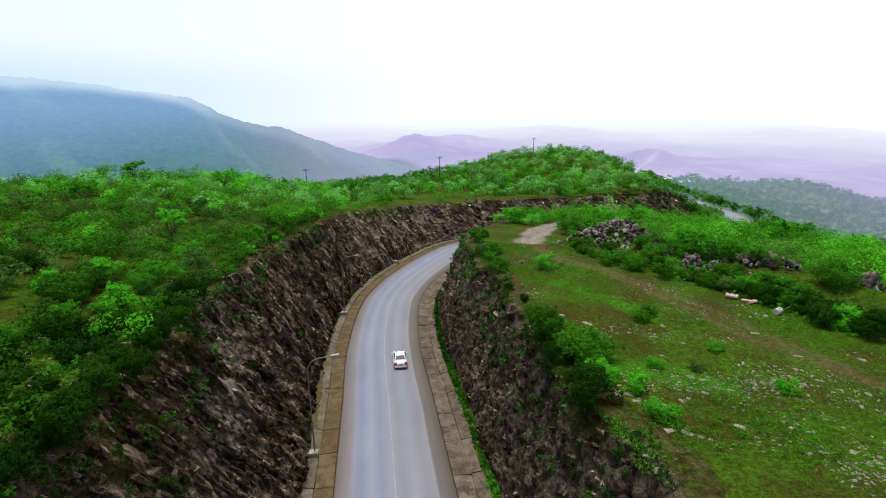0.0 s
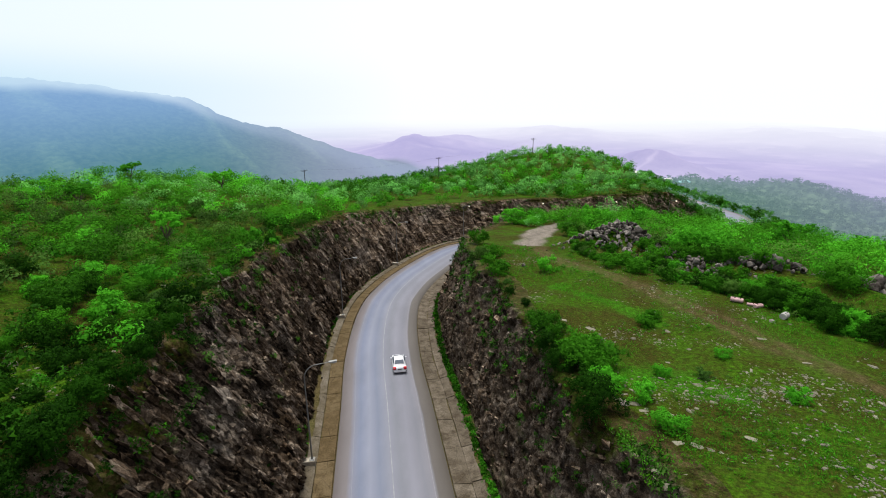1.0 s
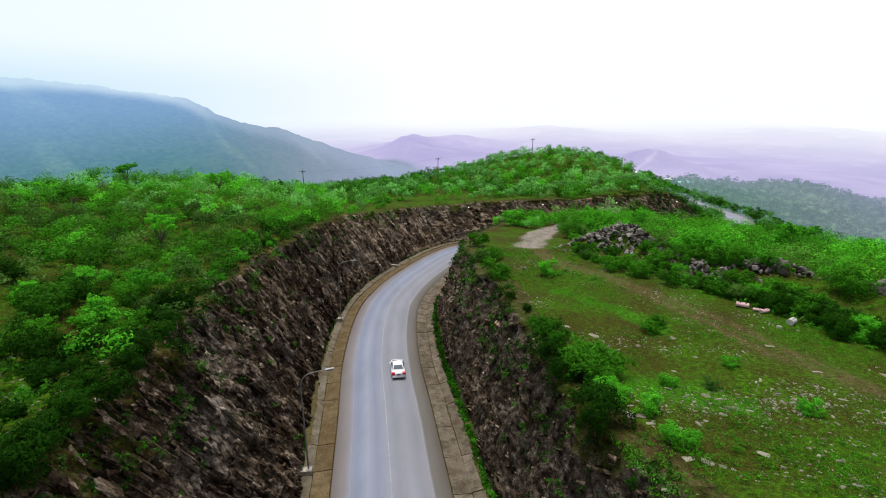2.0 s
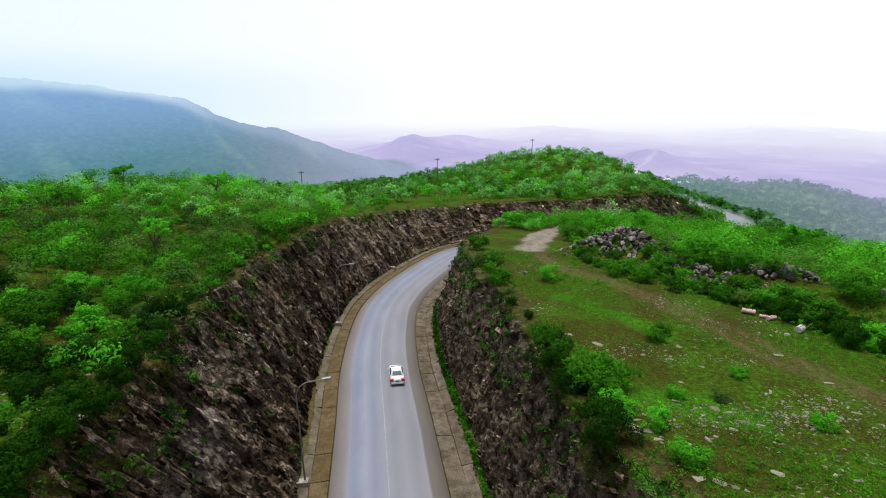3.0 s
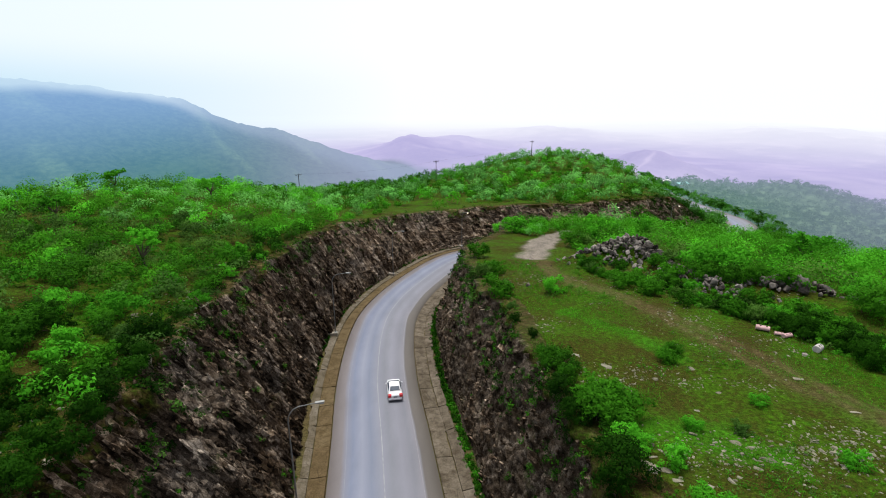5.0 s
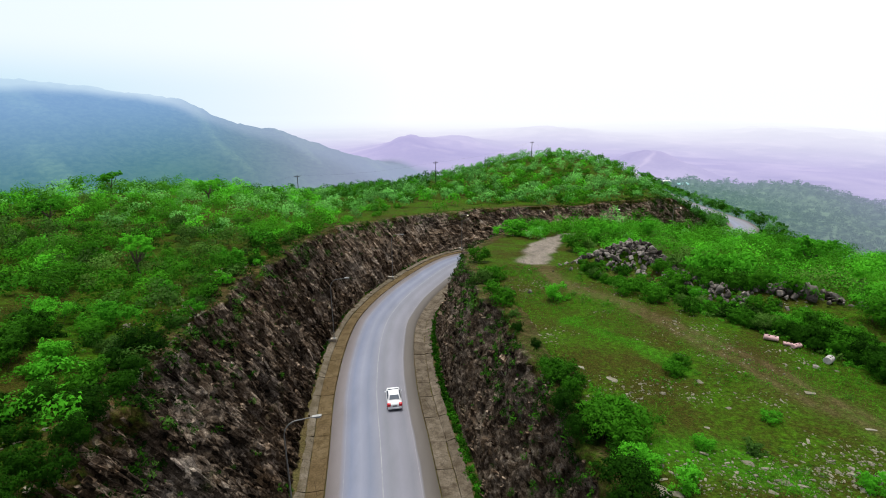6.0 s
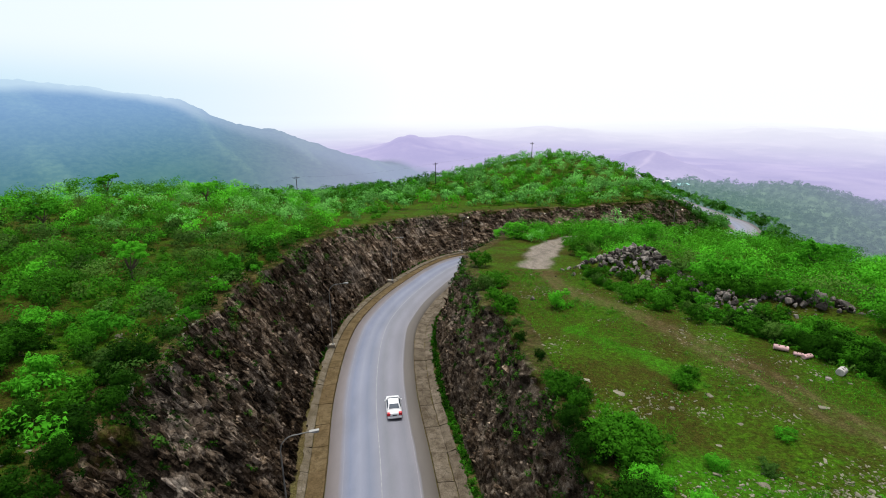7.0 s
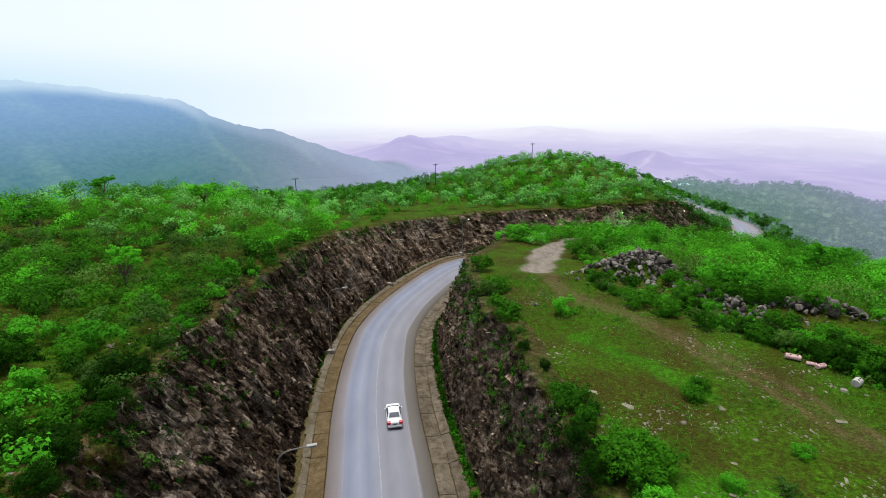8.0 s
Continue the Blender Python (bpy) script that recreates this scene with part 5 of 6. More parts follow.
def build_bank_scrub():
    """Low scrub that fills the foot of the spoil bank between the bushes."""
    rng = np.random.default_rng(64)
    bx, by = spline(HEDGE_X, 7), spline(HEDGE_Y, 7)
    spots = []
    for _ in range(420):
        k = rng.integers(0, len(bx) - 1)
        t, off = rng.uniform(0, 1), rng.uniform(-0.6, 5.5)
        tx, ty = bx[k + 1] - bx[k], by[k + 1] - by[k]
        n = math.hypot(tx, ty)
        x, y = bx[k] + t * tx - ty / n * off, by[k] + t * ty + tx / n * off
        if all(math.hypot(x - a, y - b) > 1.1 for a, b in ((29.9, 43.3), (30.6, 42.2), (31.1, 41.6), (31.7, 38.9))):
            spots.append((x, y, float(land(x, y)[0]), rng.uniform(0.15, 0.42)))
    far_clumps("bank_scrub", spots, 65, [M_LEAF, M_DULL, M_BRIGHT], "low green scrub among the rubble of the bank", 0.12, 120, 5, (0.5, 0.3, 0.2))


build_bank_scrub()


def build_face_plants():
    """Weeds and bushes rooted in the rock faces, and the lush strips at their feet."""
    rng = np.random.default_rng(3)
    spots = []
    for face, count in ((FACE_LEFT, 560), (FACE_RIGHT, 420)):
        n, m, _ = face.shape
        for _ in range(count):
            i, j = rng.integers(0, n), int(m * (rng.uniform(0, 1) ** 0.3) * 0.97)
            x, y, z = face[i, min(j, m - 5)]
            spots.append((x, y, z, rng.uniform(0.12, 0.42) if j < 0.8 * m else rng.uniform(0.2, 0.75)))
    n, m, _ = FACE_RIGHT.shape
    for _ in range(420):
        i, j = rng.integers(0, n), int(m * rng.uniform(0.55, 0.95))
        x, y, z = FACE_RIGHT[i, min(j, m - 5)]
        if 12 < y < 90:
            spots.append((x, y, z - 0.1, rng.uniform(0.15, 0.6)))
    n, m, _ = FACE_LEFT.shape
    for _ in range(260):
        i, j = rng.integers(0, n), int(m * rng.uniform(0.72, 0.95))
        x, y, z = FACE_LEFT[i, min(j, m - 5)]
        spots.append((x, y, z - 0.1, rng.uniform(0.2, 0.55) * (1 + y / 110)))
    # the far end of the cutting is overgrown
    for _ in range(1500):
        i, j = rng.integers(0, n), int(m * rng.uniform(0.0, 0.97))
        x, y, z = FACE_LEFT[i, min(j, m - 5)]
        if x > 58 + 8 * rng.uniform():
            spots.append((x, y, z - 0.2, rng.uniform(0.7, 1.6)))
    for q in rng.uniform(SE + 68, SE + 118, 60):
        px, py, pz = on_road(q, rng.uniform(7.5, 12))
        spots.append((float(px), float(py), max(float(land(px, py)[0]), float(pz) - 0.6) - 0.2, rng.uniform(1.5, 2.6)))
    for q in rng.uniform(SE + 40, SE + 105, 110):
        px, py, pz = on_road(q, rng.uniform(9.5, 15))
        spots.append((float(px), float(py), float(land(px, py)[0]) - 0.2, rng.uniform(1.3, 2.4)))
    for _ in range(700):
        i, j = rng.integers(0, n), int(m * rng.uniform(0.6, 0.97))
        x, y, z = FACE_LEFT[i, min(j, m - 5)]
        if y < 48:
            spots.append((x, y, z - 0.05, rng.uniform(0.1, 0.4)))
    far_clumps("rock_weeds", spots, 13, [M_LEAF, M_DEEP_SHADE, M_DULL], "green weeds rooted in the rock faces", 0.13, 70)
    strip = []
    for side, count in ((-1, 620), (1, 1700)):
        for s in rng.uniform(s_at(5), SE + 20, count):
            d = side * rng.normal(8.62 if side > 0 else 8.6, 0.25 if side > 0 else 0.22)
            if side < 0 and vnoise(s / 5, 0, 0, 61) < -0.15:
                continue
            x, y, z = on_road(s, d)
            strip.append((float(x), float(y), float(z) - 0.05, rng.uniform(0.15, 0.36)))
    far_clumps("verge_weeds", strip, 17, [M_BRIGHT, M_LEAF, M_LEAF], "lush green weeds along the gutter", 0.15, 50)


build_face_plants()


def build_weeds():
    """Low weed clumps over the meadow and the bare soil of the slope."""
    rng = np.random.default_rng(18)
    n = 7000
    x = np.concatenate([rng.uniform(5, 42, 4800), rng.uniform(-55, -15, 2200)])
    y = np.concatenate([8 + 66 * rng.uniform(0, 1, 4800) ** 1.2, rng.uniform(6, 75, 2200)])
    s, d = to_road(x, y)
    track, gravel = wear_masks(x, y)
    thick = fbm(x / 6, y / 6, 0, 3, 97)
    keep = (np.abs(d) > np.where(d < 0, top_left(s), top_right(s)) - 0.2) & (track < 0.25) & (gravel < 0.1) & (thick > rng.uniform(-0.3, 0.3, n))
    z = land(x, y, s, d)
    spots = [(x[k], y[k], z[k], rng.uniform(0.08, 0.26) * (1 + max(0, thick[k]))) for k in np.flatnonzero(keep)]
    far_clumps("meadow_weeds", spots, 19, [M_BLADE, M_LEAF, M_DULL], "low green weeds dotted over the meadow", 0.1, 44)


build_weeds()


def build_grass():
    """Grass blades and low weeds over the meadow and the western slope."""
    rng = np.random.default_rng(8)
    n, east = 330000, 220000
    x = np.concatenate([rng.uniform(4, 44, east), rng.uniform(-62, -15, n - east)])
    y = np.concatenate([8 + 66 * rng.uniform(0, 1, east) ** 1.3, 6 + 74 * rng.uniform(0, 1, n - east) ** 1.2])
    s, d = to_road(x, y)
    edge = np.where(d < 0, top_left(s), top_right(s))
    track, gravel = wear_masks(x, y)
    lush = fbm(x / 4.5, y / 4.5, 0, 3, 95) + 0.5 * lush_band(x, y)
    keep = (np.abs(d) > edge + 0.2) & (track < 0.3) & (gravel < 0.2) & (lush > rng.uniform(-0.3, 0.35, n))
    x, y, lush, s, d = x[keep], y[keep], lush[keep], s[keep], d[keep]
    z = land(x, y, s, d)
    k = len(x)
    tall = rng.uniform(0.05, 0.14, (k, 1)) * (1 + np.clip(lush, 0, 1)[:, None])
    ang = rng.uniform(0, math.tau, k)
    out = np.stack([np.cos(ang), np.sin(ang), 0 * ang], -1)
    lean = np.stack([rng.normal(scale=0.7, size=k), rng.normal(scale=0.7, size=k), np.ones(k)], -1) * tall
    foot = np.stack([x, y, z - 0.03], -1)
    w = rng.uniform(0.012, 0.03, (k, 1)) * out
    q = np.stack([foot - w, foot + w, foot + lean], 1)
    index = np.where(lush > 0.16, rng.choice(3, k, p=[0.55, 0.4, 0.05]), rng.choice(3, k, p=[0.45, 0.05, 0.5]))
    index = np.where(x < 0, rng.choice(3, k, p=[0.4, 0.03, 0.57]), index)
    me = quads_mesh("grass", q, [M_BLADE, M_BRIGHT, M_DULL], index)
    tagged(new("grass", me), "patchy bright green grass on the meadow", "grass", kind="stuff")


build_grass()


# ---- rocks ----
def rock_mesh(seed, stretch=(1, 1, 0.75), corners=16):
    """An angular block: the hull of a few scattered corners, edges a little worn."""
    rng = np.random.default_rng(seed)
    bm = bmesh.new()
    p = rng.uniform(-1, 1, (corners, 3))
    p /= np.max(np.abs(p), axis=1, keepdims=True) ** 0.6
    for q in p * 0.5 * np.array(stretch):
        bm.verts.new(q)
    made = bmesh.ops.convex_hull(bm, input=bm.verts)
    loose = [g for g in made["geom_interior"] + made["geom_unused"] if isinstance(g, bmesh.types.BMVert)]
    bmesh.ops.delete(bm, geom=list(set(loose)), context="VERTS")
    bmesh.ops.dissolve_limit(bm, angle_limit=radians(9), verts=bm.verts, edges=bm.edges)
    bmesh.ops.bevel(bm, geom=list(bm.edges), offset=0.025, segments=1, affect="EDGES")
    me = bpy.data.meshes.new("boulder")
    bm.to_mesh(me)
    bm.free()
    return me


BOULDERS = [rock_mesh(s, (1, 0.8, 0.7)) for s in range(60, 70)]
for _m in BOULDERS:
    _m.materials.append(M_STONE)
SLABS = [rock_mesh(s, (1.0, 0.6, 0.13), 20) for s in range(70, 74)]
for _m in SLABS:
    _m.materials.append(M_PALE)


def lay(name, me, x, y, z, size, turn, label, category, group):
    ob = new(name, me)
    ob.matrix_basis = Matrix.Translation((x, y, z)) @ Euler(turn).to_matrix().to_4x4() @ Matrix.Diagonal((size, size, size, 1))
    return tagged(ob, label, category, group)


def build_rocks():
    rng = random.Random(31)
    verts, faces = [], []

    def pile(x0, y0, along, wide, count, big, peak, turn):
        c, sn = math.cos(turn), math.sin(turn)
        for _ in range(count):
            u, v = rng.gauss(0, along), rng.gauss(0, wide)
            x, y = x0 + u * c - v * sn, y0 + u * sn + v * c
            up = peak * math.exp(-((u / along) ** 2 + (v / wide) ** 2) * 0.5) * rng.uniform(0.35, 1.0)
            size = big * (0.35 + 0.95 * rng.random() ** 1.6)
            z, me, turn = float(land(x, y)[0]) + up * 0.8, rng.choice(BOULDERS), [rng.uniform(0, 6.28) for _ in range(3)]
            if rng.random() < 0.38:
                lay("boulder", me, x, y, z, size, turn, "angular grey-brown boulder in a rubble heap", "boulder", "boulders of the rubble heap")
            else:
                m = np.array(Matrix.Translation((x, y, z)) @ Euler(turn).to_matrix().to_4x4() @ Matrix.Diagonal((size, size, size, 1)))
                co = np.array([v.co for v in me.vertices]) @ m[:3, :3].T + m[:3, 3]
                faces.extend(tuple(i + len(verts) for i in p.vertices) for p in me.polygons)
                verts.extend(tuple(map(float, c)) for c in co)

    pile(26.6, 66.4, 3.7, 1.6, 430, 0.78, 2.3, -0.42)
    pile(22.3, 69.4, 1.4, 0.8, 24, 0.9, 1.2, -0.4)
    pile(29.2, 58.4, 1.9, 0.9, 60, 0.72, 1.5, -1.0)
    pile(30.4, 53.8, 1.8, 1.1, 66, 0.8, 1.5, -0.9)
    pile(37.6, 51.0, 2.5, 1.1, 80, 0.9, 2.0, -0.75)
    pile(44.6, 44.4, 2.2, 1.2, 40, 1.7, 1.8, -1.1)
    tagged(new("rubble", mesh_of("rubble", verts, faces, M_STONE)), "grey-brown angular rubble heaped along the bank", "rubble", kind="stuff")
    for x, y, size in ((20.1, 40.0, 0.8), (17.2, 26.0, 0.9), (18.0, 24.2, 1.1), (18.9, 24.0, 0.7), (12.4, 18.9, 1.2), (13.3, 18.6, 0.9), (13.9, 18.2, 0.6), (11.2, 23.9, 1.2), (11.9, 23.4, 0.9), (11.7, 24.5, 0.6), (12.2, 22.6, 0.7), (16.8, 23.3, 0.6), (12.7, 35.6, 1.1), (10.8, 24.9, 0.9),
                       (26.4, 33.7, 1.0), (19.5, 31.9, 0.6), (10.8, 37.5, 0.8), (26.6, 28.9, 0.8), (16.6, 19.2, 0.9), (16.8, 29.7, 0.5), (25.4, 25.1, 0.7)):
        lay("stone_slab", rng.choice(SLABS), x, y, float(land(x, y)[0]) + 0.01, size * 0.85, [rng.uniform(-0.1, 0.1), rng.uniform(-0.1, 0.1), rng.uniform(-0.9, 0.2)],
            "flat pale limestone slab lying in the grass", "stone", "slabs in the meadow")
    for x, y, size in ((11.3, 23.3, 0.6), (10.3, 56.9, 0.9), (30.0, 38.0, 0.6)):
        lay("boulder", rng.choice(BOULDERS), x, y, float(land(x, y)[0]) + 0.1 * size, size, [rng.uniform(-0.3, 0.3), rng.uniform(-0.3, 0.3), rng.uniform(0, 6.28)],
            "brown rock breaking through the grass", "boulder", "rocks in the meadow")


def build_stones():
    """Loose small stones strewn over the meadow and the soil."""
    rng = np.random.default_rng(44)
    n = 19500
    x = np.concatenate([rng.uniform(7, 38, 10000), rng.uniform(-30, -14, 4500), rng.uniform(13, 32, 5000)])
    y = np.concatenate([10 + 55 * rng.uniform(0, 1, 10000) ** 1.3, rng.uniform(12, 70, 4500), rng.uniform(12, 34, 5000)])
    s, d = to_road(x, y)
    clump = fbm(x / 5, y / 5, 0, 3, 96)
    keep = (np.abs(d) > np.where(d < 0, top_left(s), top_right(s)) + 0.2) & (clump > rng.uniform(-0.08, 0.5, n))
    x, y = x[keep], y[keep]
    z = land(x, y)
    size = 0.038 * np.exp(rng.normal(scale=0.5, size=len(x))) * np.where(x < 0, 1.9, 1.0)
    verts, faces = [], []
    for k in range(len(x)):
        c = np.array([[1, 1, -1], [1, -1, -1], [-1, -1, -1], [-1, 1, -1], [0.7, 0.6, 0.8], [0.6, -0.7, 0.6], [-0.7, -0.6, 0.8], [-0.6, 0.7, 0.5]])
        c = (c + rng.normal(scale=0.25, size=(8, 3))) * size[k] * np.array([rng.uniform(0.8, 2.0), rng.uniform(0.7, 1.1), 0.5])
        a = rng.uniform(0, math.tau)
        rot = np.array([[math.cos(a), -math.sin(a), 0], [math.sin(a), math.cos(a), 0], [0, 0, 1]])
        b = len(verts)
        verts += [tuple(float(w) for w in p) for p in c @ rot.T + [x[k], y[k], z[k] + 0.02]]
        for f in ((0, 1, 5, 4), (1, 2, 6, 5), (2, 3, 7, 6), (3, 0, 4, 7), (4, 5, 6, 7)):
            faces.append(tuple(b + i for i in f))
    me = mesh_of("loose_stones", verts, faces, M_PALE)
    tagged(new("loose_stones", me), "small pale stones strewn over the grass", "stones", kind="stuff")


build_rocks()
build_stones()


# ---- street lamps ----
def make_lamp(lit):
    lamp = new("street_lamp")
    bm = box(bmesh.new(), (1.5, 0.62, 0.75), (-0.45, 0, 0.1), 0.04)
    part("plinth", bm, M_BLOCK, lamp, "pale concrete plinth")
    bm = bmesh.new()
    for dx, dy in ((-0.16, -0.16), (0.16, -0.16), (-0.16, 0.16), (0.16, 0.16)):
        tube(bm, [(dx, dy, 0.45), (dx, dy, 0.6)], [0.03, 0.03], 6)
    box(bm, (0.46, 0.46, 0.05), (0, 0, 0.5), 0.008)
    part("base_plate", bm, M_HEAD, lamp)
    bm = bmesh.new()
    pts, rad = [(0, 0, 0.45), (0, 0, 3.0), (0, 0, 6.0), (0, 0, 9.2)], [0.085, 0.075, 0.065, 0.055]
    part("pole", tube(bm, pts, rad, 8), M_STEEL, lamp)
    bm = bmesh.new()
    arc = [(0, 0, 9.15)] + [(1.25 - 1.25 * math.cos(a), 0, 9.2 + 1.35 * math.sin(a)) for a in [k * math.pi / 2 / 7 for k in range(1, 8)]] + [(2.3, 0, 10.72)]
    part("arm", tube(bm, arc, [0.05] * 7 + [0.045, 0.04], 7), M_STEEL, lamp)
    bm = bmesh.new()
    box(bm, (0.75, 0.27, 0.13), (2.6, 0, 10.76), 0.05, Matrix.Rotation(radians(-6), 4, "Y"))
    head = part("lamp_head", bm, M_HEAD, lamp, "pale lamp housing")
    bm = bmesh.new()
    bmesh.ops.create_uvsphere(bm, u_segments=10, v_segments=6, radius=0.5, matrix=Matrix.Translation((2.66, 0, 10.66)) @ Matrix.Diagonal((0.6, 0.26, 0.16, 1)))
    part("glass_bowl", bm, M_BULB if lit else M_HEAD, head, "lit lamp bowl" if lit else "")
    return lamp


def lamp_pose(s):
    x, y, z = on_road(s, -7.4)
    tx, ty = float(np.interp(s, RS, TX)), float(np.interp(s, RS, TY))
    return Matrix.Translation((float(x), float(y), float(z) + 0.1)) @ Matrix.Rotation(math.atan2(-tx, ty), 4, "Z")


dark_lamp, lit_lamp = make_lamp(False), make_lamp(True)
for first, spots, label in ((dark_lamp, (97.6, 135.5, 168.0), "grey steel street lamp with a curved arm on a concrete plinth"),
                            (lit_lamp, (197.0, 221.5, 248.5, 273.5), "lit grey steel street lamp beside the bend")):
    first.matrix_basis = lamp_pose(spots[0])
    tagged(first, label, "street lamp", "street lamps along the road")
    for s in spots[1:]:
        copy_thing(first, lamp_pose(s))


# ---- power line ----
def make_pylon():
    pole = new("utility_pole")
    part("pole", tube(bmesh.new(), [(0, 0, -1), (0, 0, 4.5), (0, 0, 9.6)], [0.17, 0.15, 0.12], 8), M_POLE, pole)
    part("crossarm", box(bmesh.new(), (2.6, 0.14, 0.16), (0, 0.13, 9.0), 0.02), M_POLE, pole)
    for sx in (-1, 1):
        part("brace", tube(bmesh.new(), [(0, 0.13, 8.3), (sx * 0.8, 0.13, 8.95)], [0.035, 0.035], 5), M_POLE, pole)
    for sx in (-1.2, -0.45, 0.45, 1.2):
        part("insulator", tube(bmesh.new(), [(sx, 0.13, 9.05), (sx, 0.13, 9.2), (sx, 0.13, 9.22), (sx, 0.13, 9.42)], [0.03, 0.03, 0.085, 0.06], 8), M_POLE, pole)
    return pole


pylon = make_pylon()
TOPS = []
for k, (x, y) in enumerate(POLES):
    z = float(land(x, y)[0])
    z = {1: z + 0.5, 2: -3.6, 3: 2.2}.get(k, z)
    m = Matrix.Translation((x, y, z)) @ Matrix.Rotation(0.5, 4, "Z")
    if k == 0:
        pylon.matrix_basis = m
        ob = tagged(pylon, "dark utility pole with a crossarm on the ridge", "utility pole", "utility poles along the ridge")
    else:
        ob = copy_thing(pylon, m)
    TOPS.append((m, z))
for (ma, _), (mb, _) in zip(TOPS, TOPS[1:]):
    for sx in (-1.2, 1.2):
        a, b = ma @ Vector((sx, 0.13, 9.42)), mb @ Vector((sx, 0.13, 9.42))
        pts = [a.lerp(b, t / 12) - Vector((0, 0, 1.6 * 4 * (t / 12) * (1 - t / 12))) for t in range(13)]
        me = bpy.data.meshes.new("cable")
        bm = tube(bmesh.new(), pts, [0.006] * 13, 4)
        bm.to_mesh(me)
        bm.free()
        me.materials.append(M_POLE)
        tagged(new("cable", me), "thin dark overhead cable slung between poles", "cable", "overhead cables")


# ---- barrels ----
M_PINK = plain_material("faded_pink_paint", (0.52, 0.33, 0.32, 1), 0.6, 0, 0.4)
M_WHITE_OLD = plain_material("dirty_white_paint", (0.45, 0.42, 0.39, 1), 0.6, 0, 0.4)
M_HOLE = plain_material("dark_opening", (0.03, 0.022, 0.02, 1), 0.9)


def make_barrel(material):
    barrel = new("barrel")
    L, R = 1.7, 0.5
    prof = [(-L / 2, R * 0.92), (-L / 2 + 0.04, R * 1.03), (-L / 2 + 0.08, R), (-L / 6, R), (-L / 6 + 0.03, R * 1.05), (-L / 6 + 0.06, R), (L / 6, R), (L / 6 + 0.03, R * 1.05), (L / 6 + 0.06, R), (L / 2 - 0.08, R), (L / 2 - 0.04, R * 1.03), (L / 2, R * 0.92)]
    part("drum", tube(bmesh.new(), [(p, 0, R) for p, _ in prof], [r for _, r in prof], 18), material, barrel)
    for dx in (-0.3, 0.45):
        part("bung", tube(bmesh.new(), [(dx, -0.12, 2 * R - 0.03), (dx, -0.12, 2 * R + 0.03)], [0.13, 0.11], 8), M_HOLE, barrel, "dark bung hole")
    return barrel


pink, pale = make_barrel(M_PINK), make_barrel(M_WHITE_OLD)
for k, (x, y, turn, size) in enumerate(((29.8, 43.3, -0.5, 0.66), (30.6, 42.2, -0.45, 0.42), (31.0, 41.7, 0.3, 0.52))):
    m = Matrix.Translation((x, y, float(land(x, y)[0]) + 0.02)) @ Matrix.Rotation(turn, 4, "Z")
    ob = pink if k == 0 else copy_thing(pink, m)
    ob.matrix_basis = m
    ob.scale = (size, size * 0.85, size * 0.7)
    tagged(ob, "faded pink and white barrel lying beside the thicket", "barrel", "barrels beside the thicket")
pale.matrix_basis = Matrix.Translation((31.7, 38.9, float(land(31.7, 38.9)[0]))) @ Matrix.Rotation(0.6, 4, "Z")
pale.scale = (0.45, 0.6, 0.6)
tagged(pale, "short dirty white barrel lying in the weeds", "barrel", "barrels beside the thicket")


# ---- car ----
M_PAINT = plain_material("white_car_paint", (0.7, 0.7, 0.72, 1), 0.55, 0, 0.05)
M_GLASS = plain_material("tinted_car_glass", (0.045, 0.06, 0.085, 1), 0.5, 0, 0.05)
M_RED = plain_material("red_tail_lens", (0.6, 0.012, 0.02, 1), 0.2, 0, 0.1)
M_TYRE = plain_material("black_rubber", (0.02, 0.02, 0.02, 1), 0.85)
M_LAMP = plain_material("clear_headlight", (0.6, 0.62, 0.65, 1), 0.15, 0.2)
M_TRIM = plain_material("dark_plastic_trim", (0.03, 0.03, 0.032, 1), 0.6)


def loft(sections):
    """A closed skin over rings of equal length."""
    bm = bmesh.new()
    rings = [[bm.verts.new(p) for p in ring] for ring in sections]
    n = len(rings[0])
    for a, b in zip(rings, rings[1:]):
        for k in range(n):
            bm.faces.new((a[k], a[(k + 1) % n], b[(k + 1) % n], b[k]))
    bm.faces.new(rings[0][::-1])
    bm.faces.new(rings[-1])
    bmesh.ops.recalc_face_normals(bm, faces=bm.faces)
    for f in bm.faces:
        f.smooth = True
    return bm


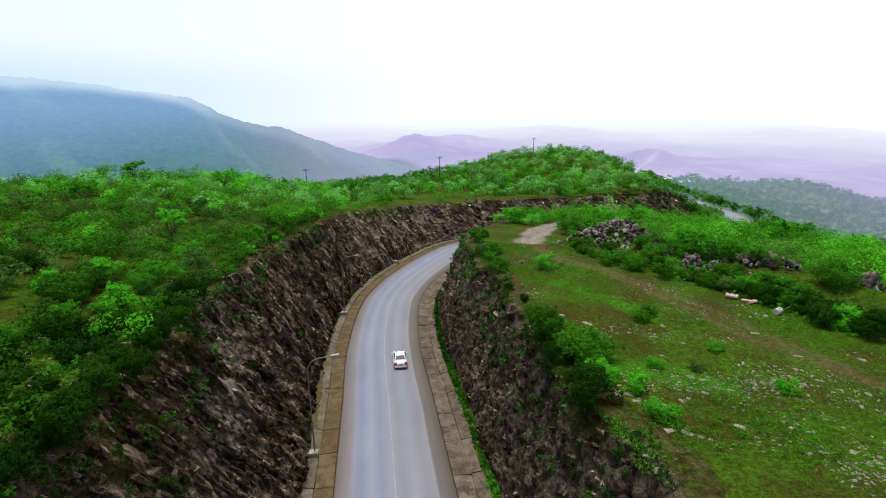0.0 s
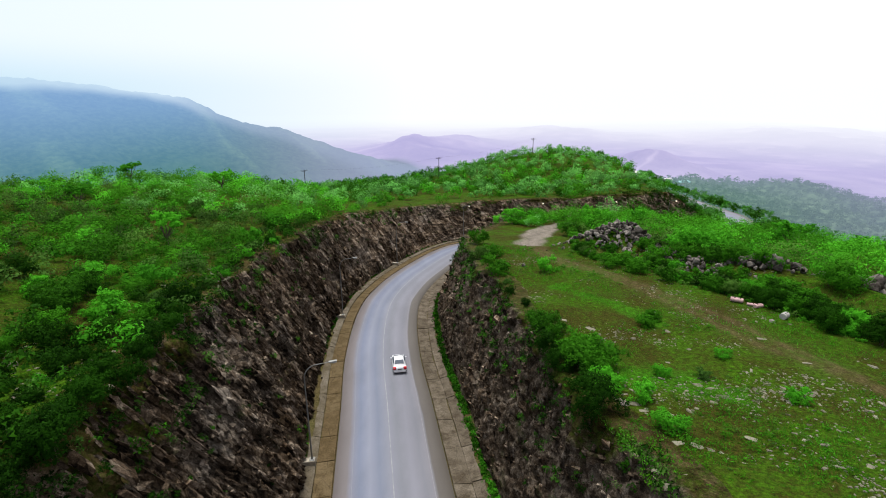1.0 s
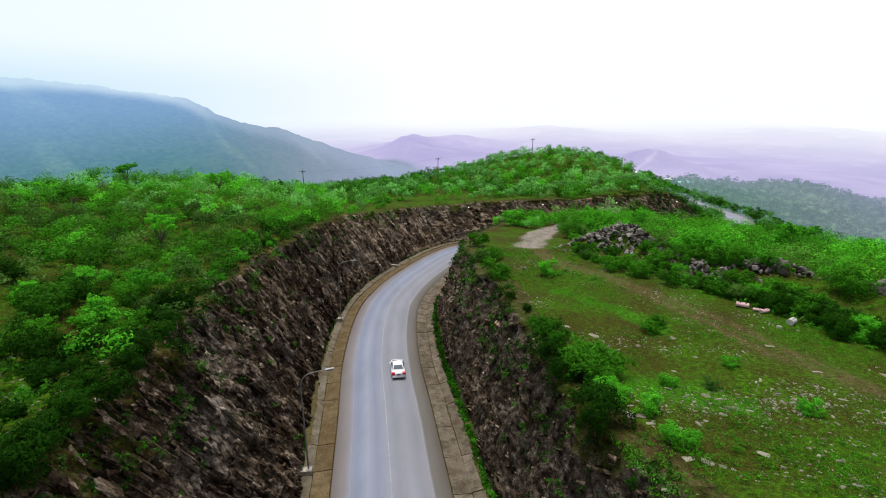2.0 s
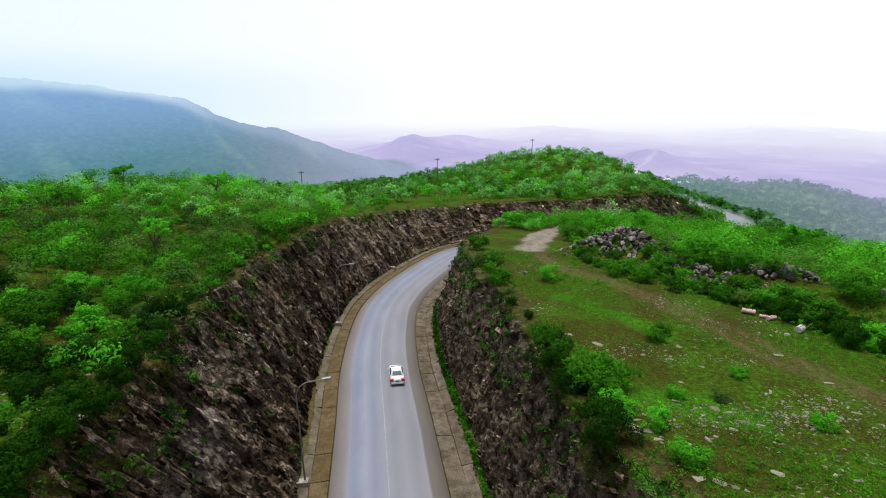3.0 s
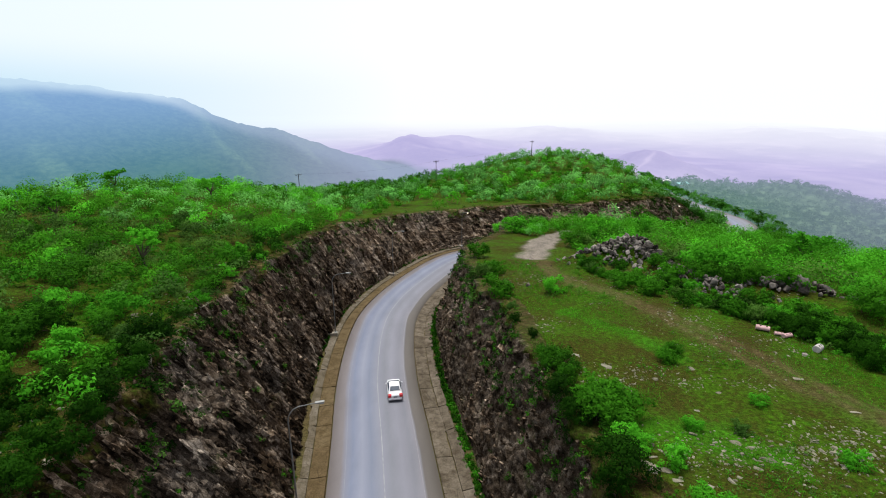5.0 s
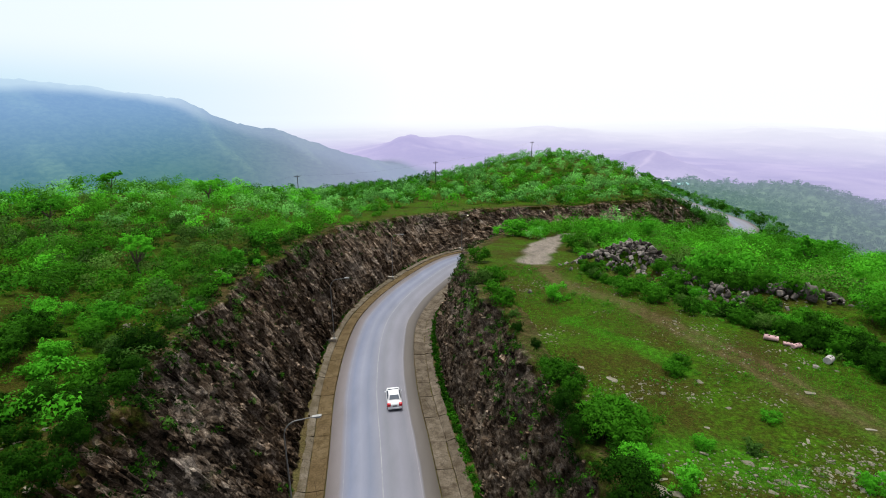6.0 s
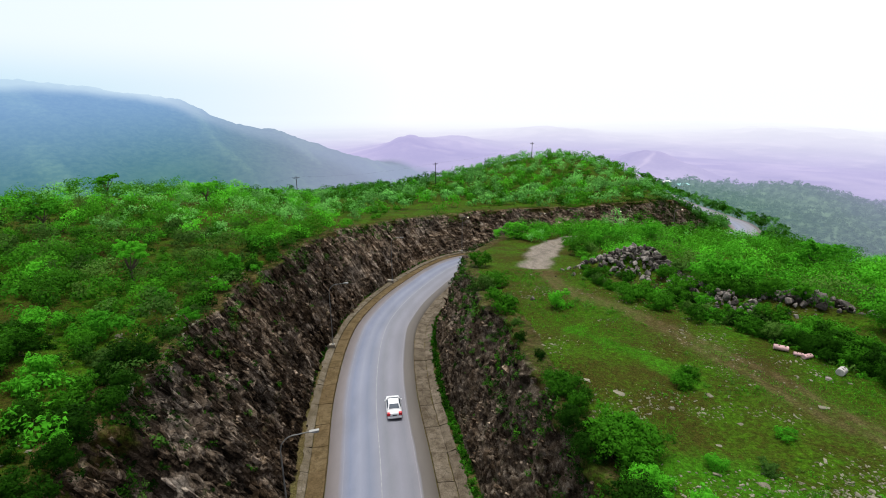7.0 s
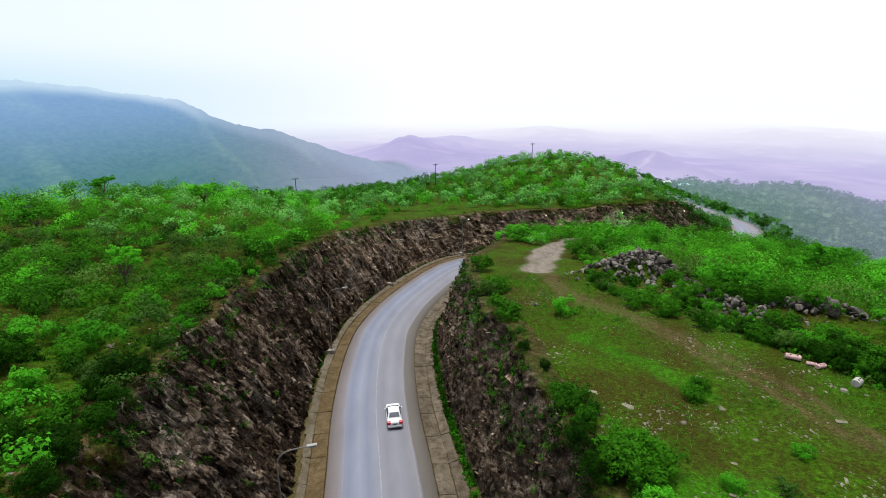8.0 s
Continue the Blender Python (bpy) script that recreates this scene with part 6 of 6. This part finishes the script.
def build_car(m):
    car = new("car")

    def ring(y, w, z0, z1, top=0.86):
        return [(-w * 0.94, y, z0), (-w, y, z0 + 0.2), (-w, y, z0 + (z1 - z0) * 0.6), (-w * top, y, z1), (0, y, z1 + 0.02), (w * top, y, z1), (w, y, z0 + (z1 - z0) * 0.6), (w, y, z0 + 0.2), (w * 0.94, y, z0), (0, y, z0)]

    body = loft([ring(-2.28, 0.70, 0.38, 0.78), ring(-2.22, 0.82, 0.27, 0.93), ring(-1.95, 0.88, 0.24, 1.02), ring(-1.4, 0.9, 0.22, 1.02), ring(0.0, 0.9, 0.22, 0.95), ring(1.0, 0.9, 0.22, 0.93),
                 ring(1.75, 0.87, 0.24, 0.84), ring(2.15, 0.80, 0.28, 0.72), ring(2.28, 0.66, 0.36, 0.6)])
    hull = part("body", body, M_PAINT, car, "white painted car body")

    def hoop(y, w, z0, z1, t):
        return [(-w, y, z0), (-w * t, y, z1), (0, y, z1 + 0.03), (w * t, y, z1), (w, y, z0)]

    cabin = loft([hoop(-1.62, 0.80, 0.96, 1.0, 0.98), hoop(-0.85, 0.80, 0.92, 1.4, 0.76), hoop(-0.2, 0.80, 0.9, 1.46, 0.76), hoop(0.35, 0.80, 0.9, 1.42, 0.76), hoop(1.15, 0.80, 0.88, 0.95, 0.98)])
    part("roof", cabin, M_PAINT, car)

    def panel(name, pts, material, parent, push):
        bm = bmesh.new()
        f = bm.faces.new([bm.verts.new(p) for p in pts])
        bm.normal_update()
        out = bmesh.ops.extrude_face_region(bm, geom=[f])
        bmesh.ops.translate(bm, verts=[v for v in out["geom"] if isinstance(v, bmesh.types.BMVert)], vec=push)
        bmesh.ops.recalc_face_normals(bm, faces=bm.faces)
        return part(name, bm, material, parent)

    panel("rear_window", [(-0.60, -1.42, 1.10), (0.60, -1.42, 1.10), (0.52, -0.94, 1.372), (-0.52, -0.94, 1.372)], M_GLASS, car, (0, -0.045, 0.085))
    panel("windscreen", [(-0.68, 1.02, 1.02), (0.68, 1.02, 1.02), (0.56, 0.44, 1.39), (-0.56, 0.44, 1.39)], M_GLASS, car, (0, 0.045, 0.085))
    for sx in (-1, 1):
        panel("side_window", [(sx * 0.80, -1.1, 1.0), (sx * 0.80, 0.85, 1.0), (sx * 0.645, 0.3, 1.36), (sx * 0.645, -0.78, 1.36)], M_GLASS, car, (sx * 0.03, 0, 0.01))
        part("tail_light", box(bmesh.new(), (0.42, 0.32, 0.36), (sx * 0.68, -2.13, 0.82), 0.05), M_RED, car, "red tail light")
        part("headlight", box(bmesh.new(), (0.34, 0.2, 0.14), (sx * 0.60, 2.1, 0.66), 0.04), M_LAMP, car, "clear headlight")
        part("mirror", box(bmesh.new(), (0.2, 0.12, 0.13), (sx * 0.98, 0.72, 1.0), 0.04), M_PAINT, car)
        for y in (-1.35, 1.4):
            bm = tube(bmesh.new(), [(sx * 0.68, y, 0.32), (sx * 0.9, y, 0.32)], [0.32, 0.32], 18)
            wheel = part("wheel", bm, M_TYRE, car, "black tyre")
            part("rim", tube(bmesh.new(), [(sx * 0.89, y, 0.32), (sx * 0.915, y, 0.32)], [0.21, 0.19], 14), M_STEEL, wheel)
    part("bumper", box(bmesh.new(), (1.66, 0.16, 0.22), (0, -2.26, 0.42), 0.06), M_PAINT, car)
    part("number_plate", box(bmesh.new(), (0.46, 0.03, 0.12), (0, -2.30, 0.72), 0.005), M_TRIM, hull)
    car.matrix_basis = m
    tagged(car, "white four-door saloon car driving on the asphalt", "car")


CAR_S, CAR_D = 116.4, 2.1
cx, cy, cz = on_road(CAR_S, CAR_D)
ctx, cty = float(np.interp(CAR_S, RS, TX)), float(np.interp(CAR_S, RS, TY))
build_car(Matrix.Translation((float(cx), float(cy), float(cz) + 0.06)) @ Matrix.Rotation(math.atan2(-ctx, cty), 4, "Z") @ Matrix.Rotation(-0.08, 4, "X"))
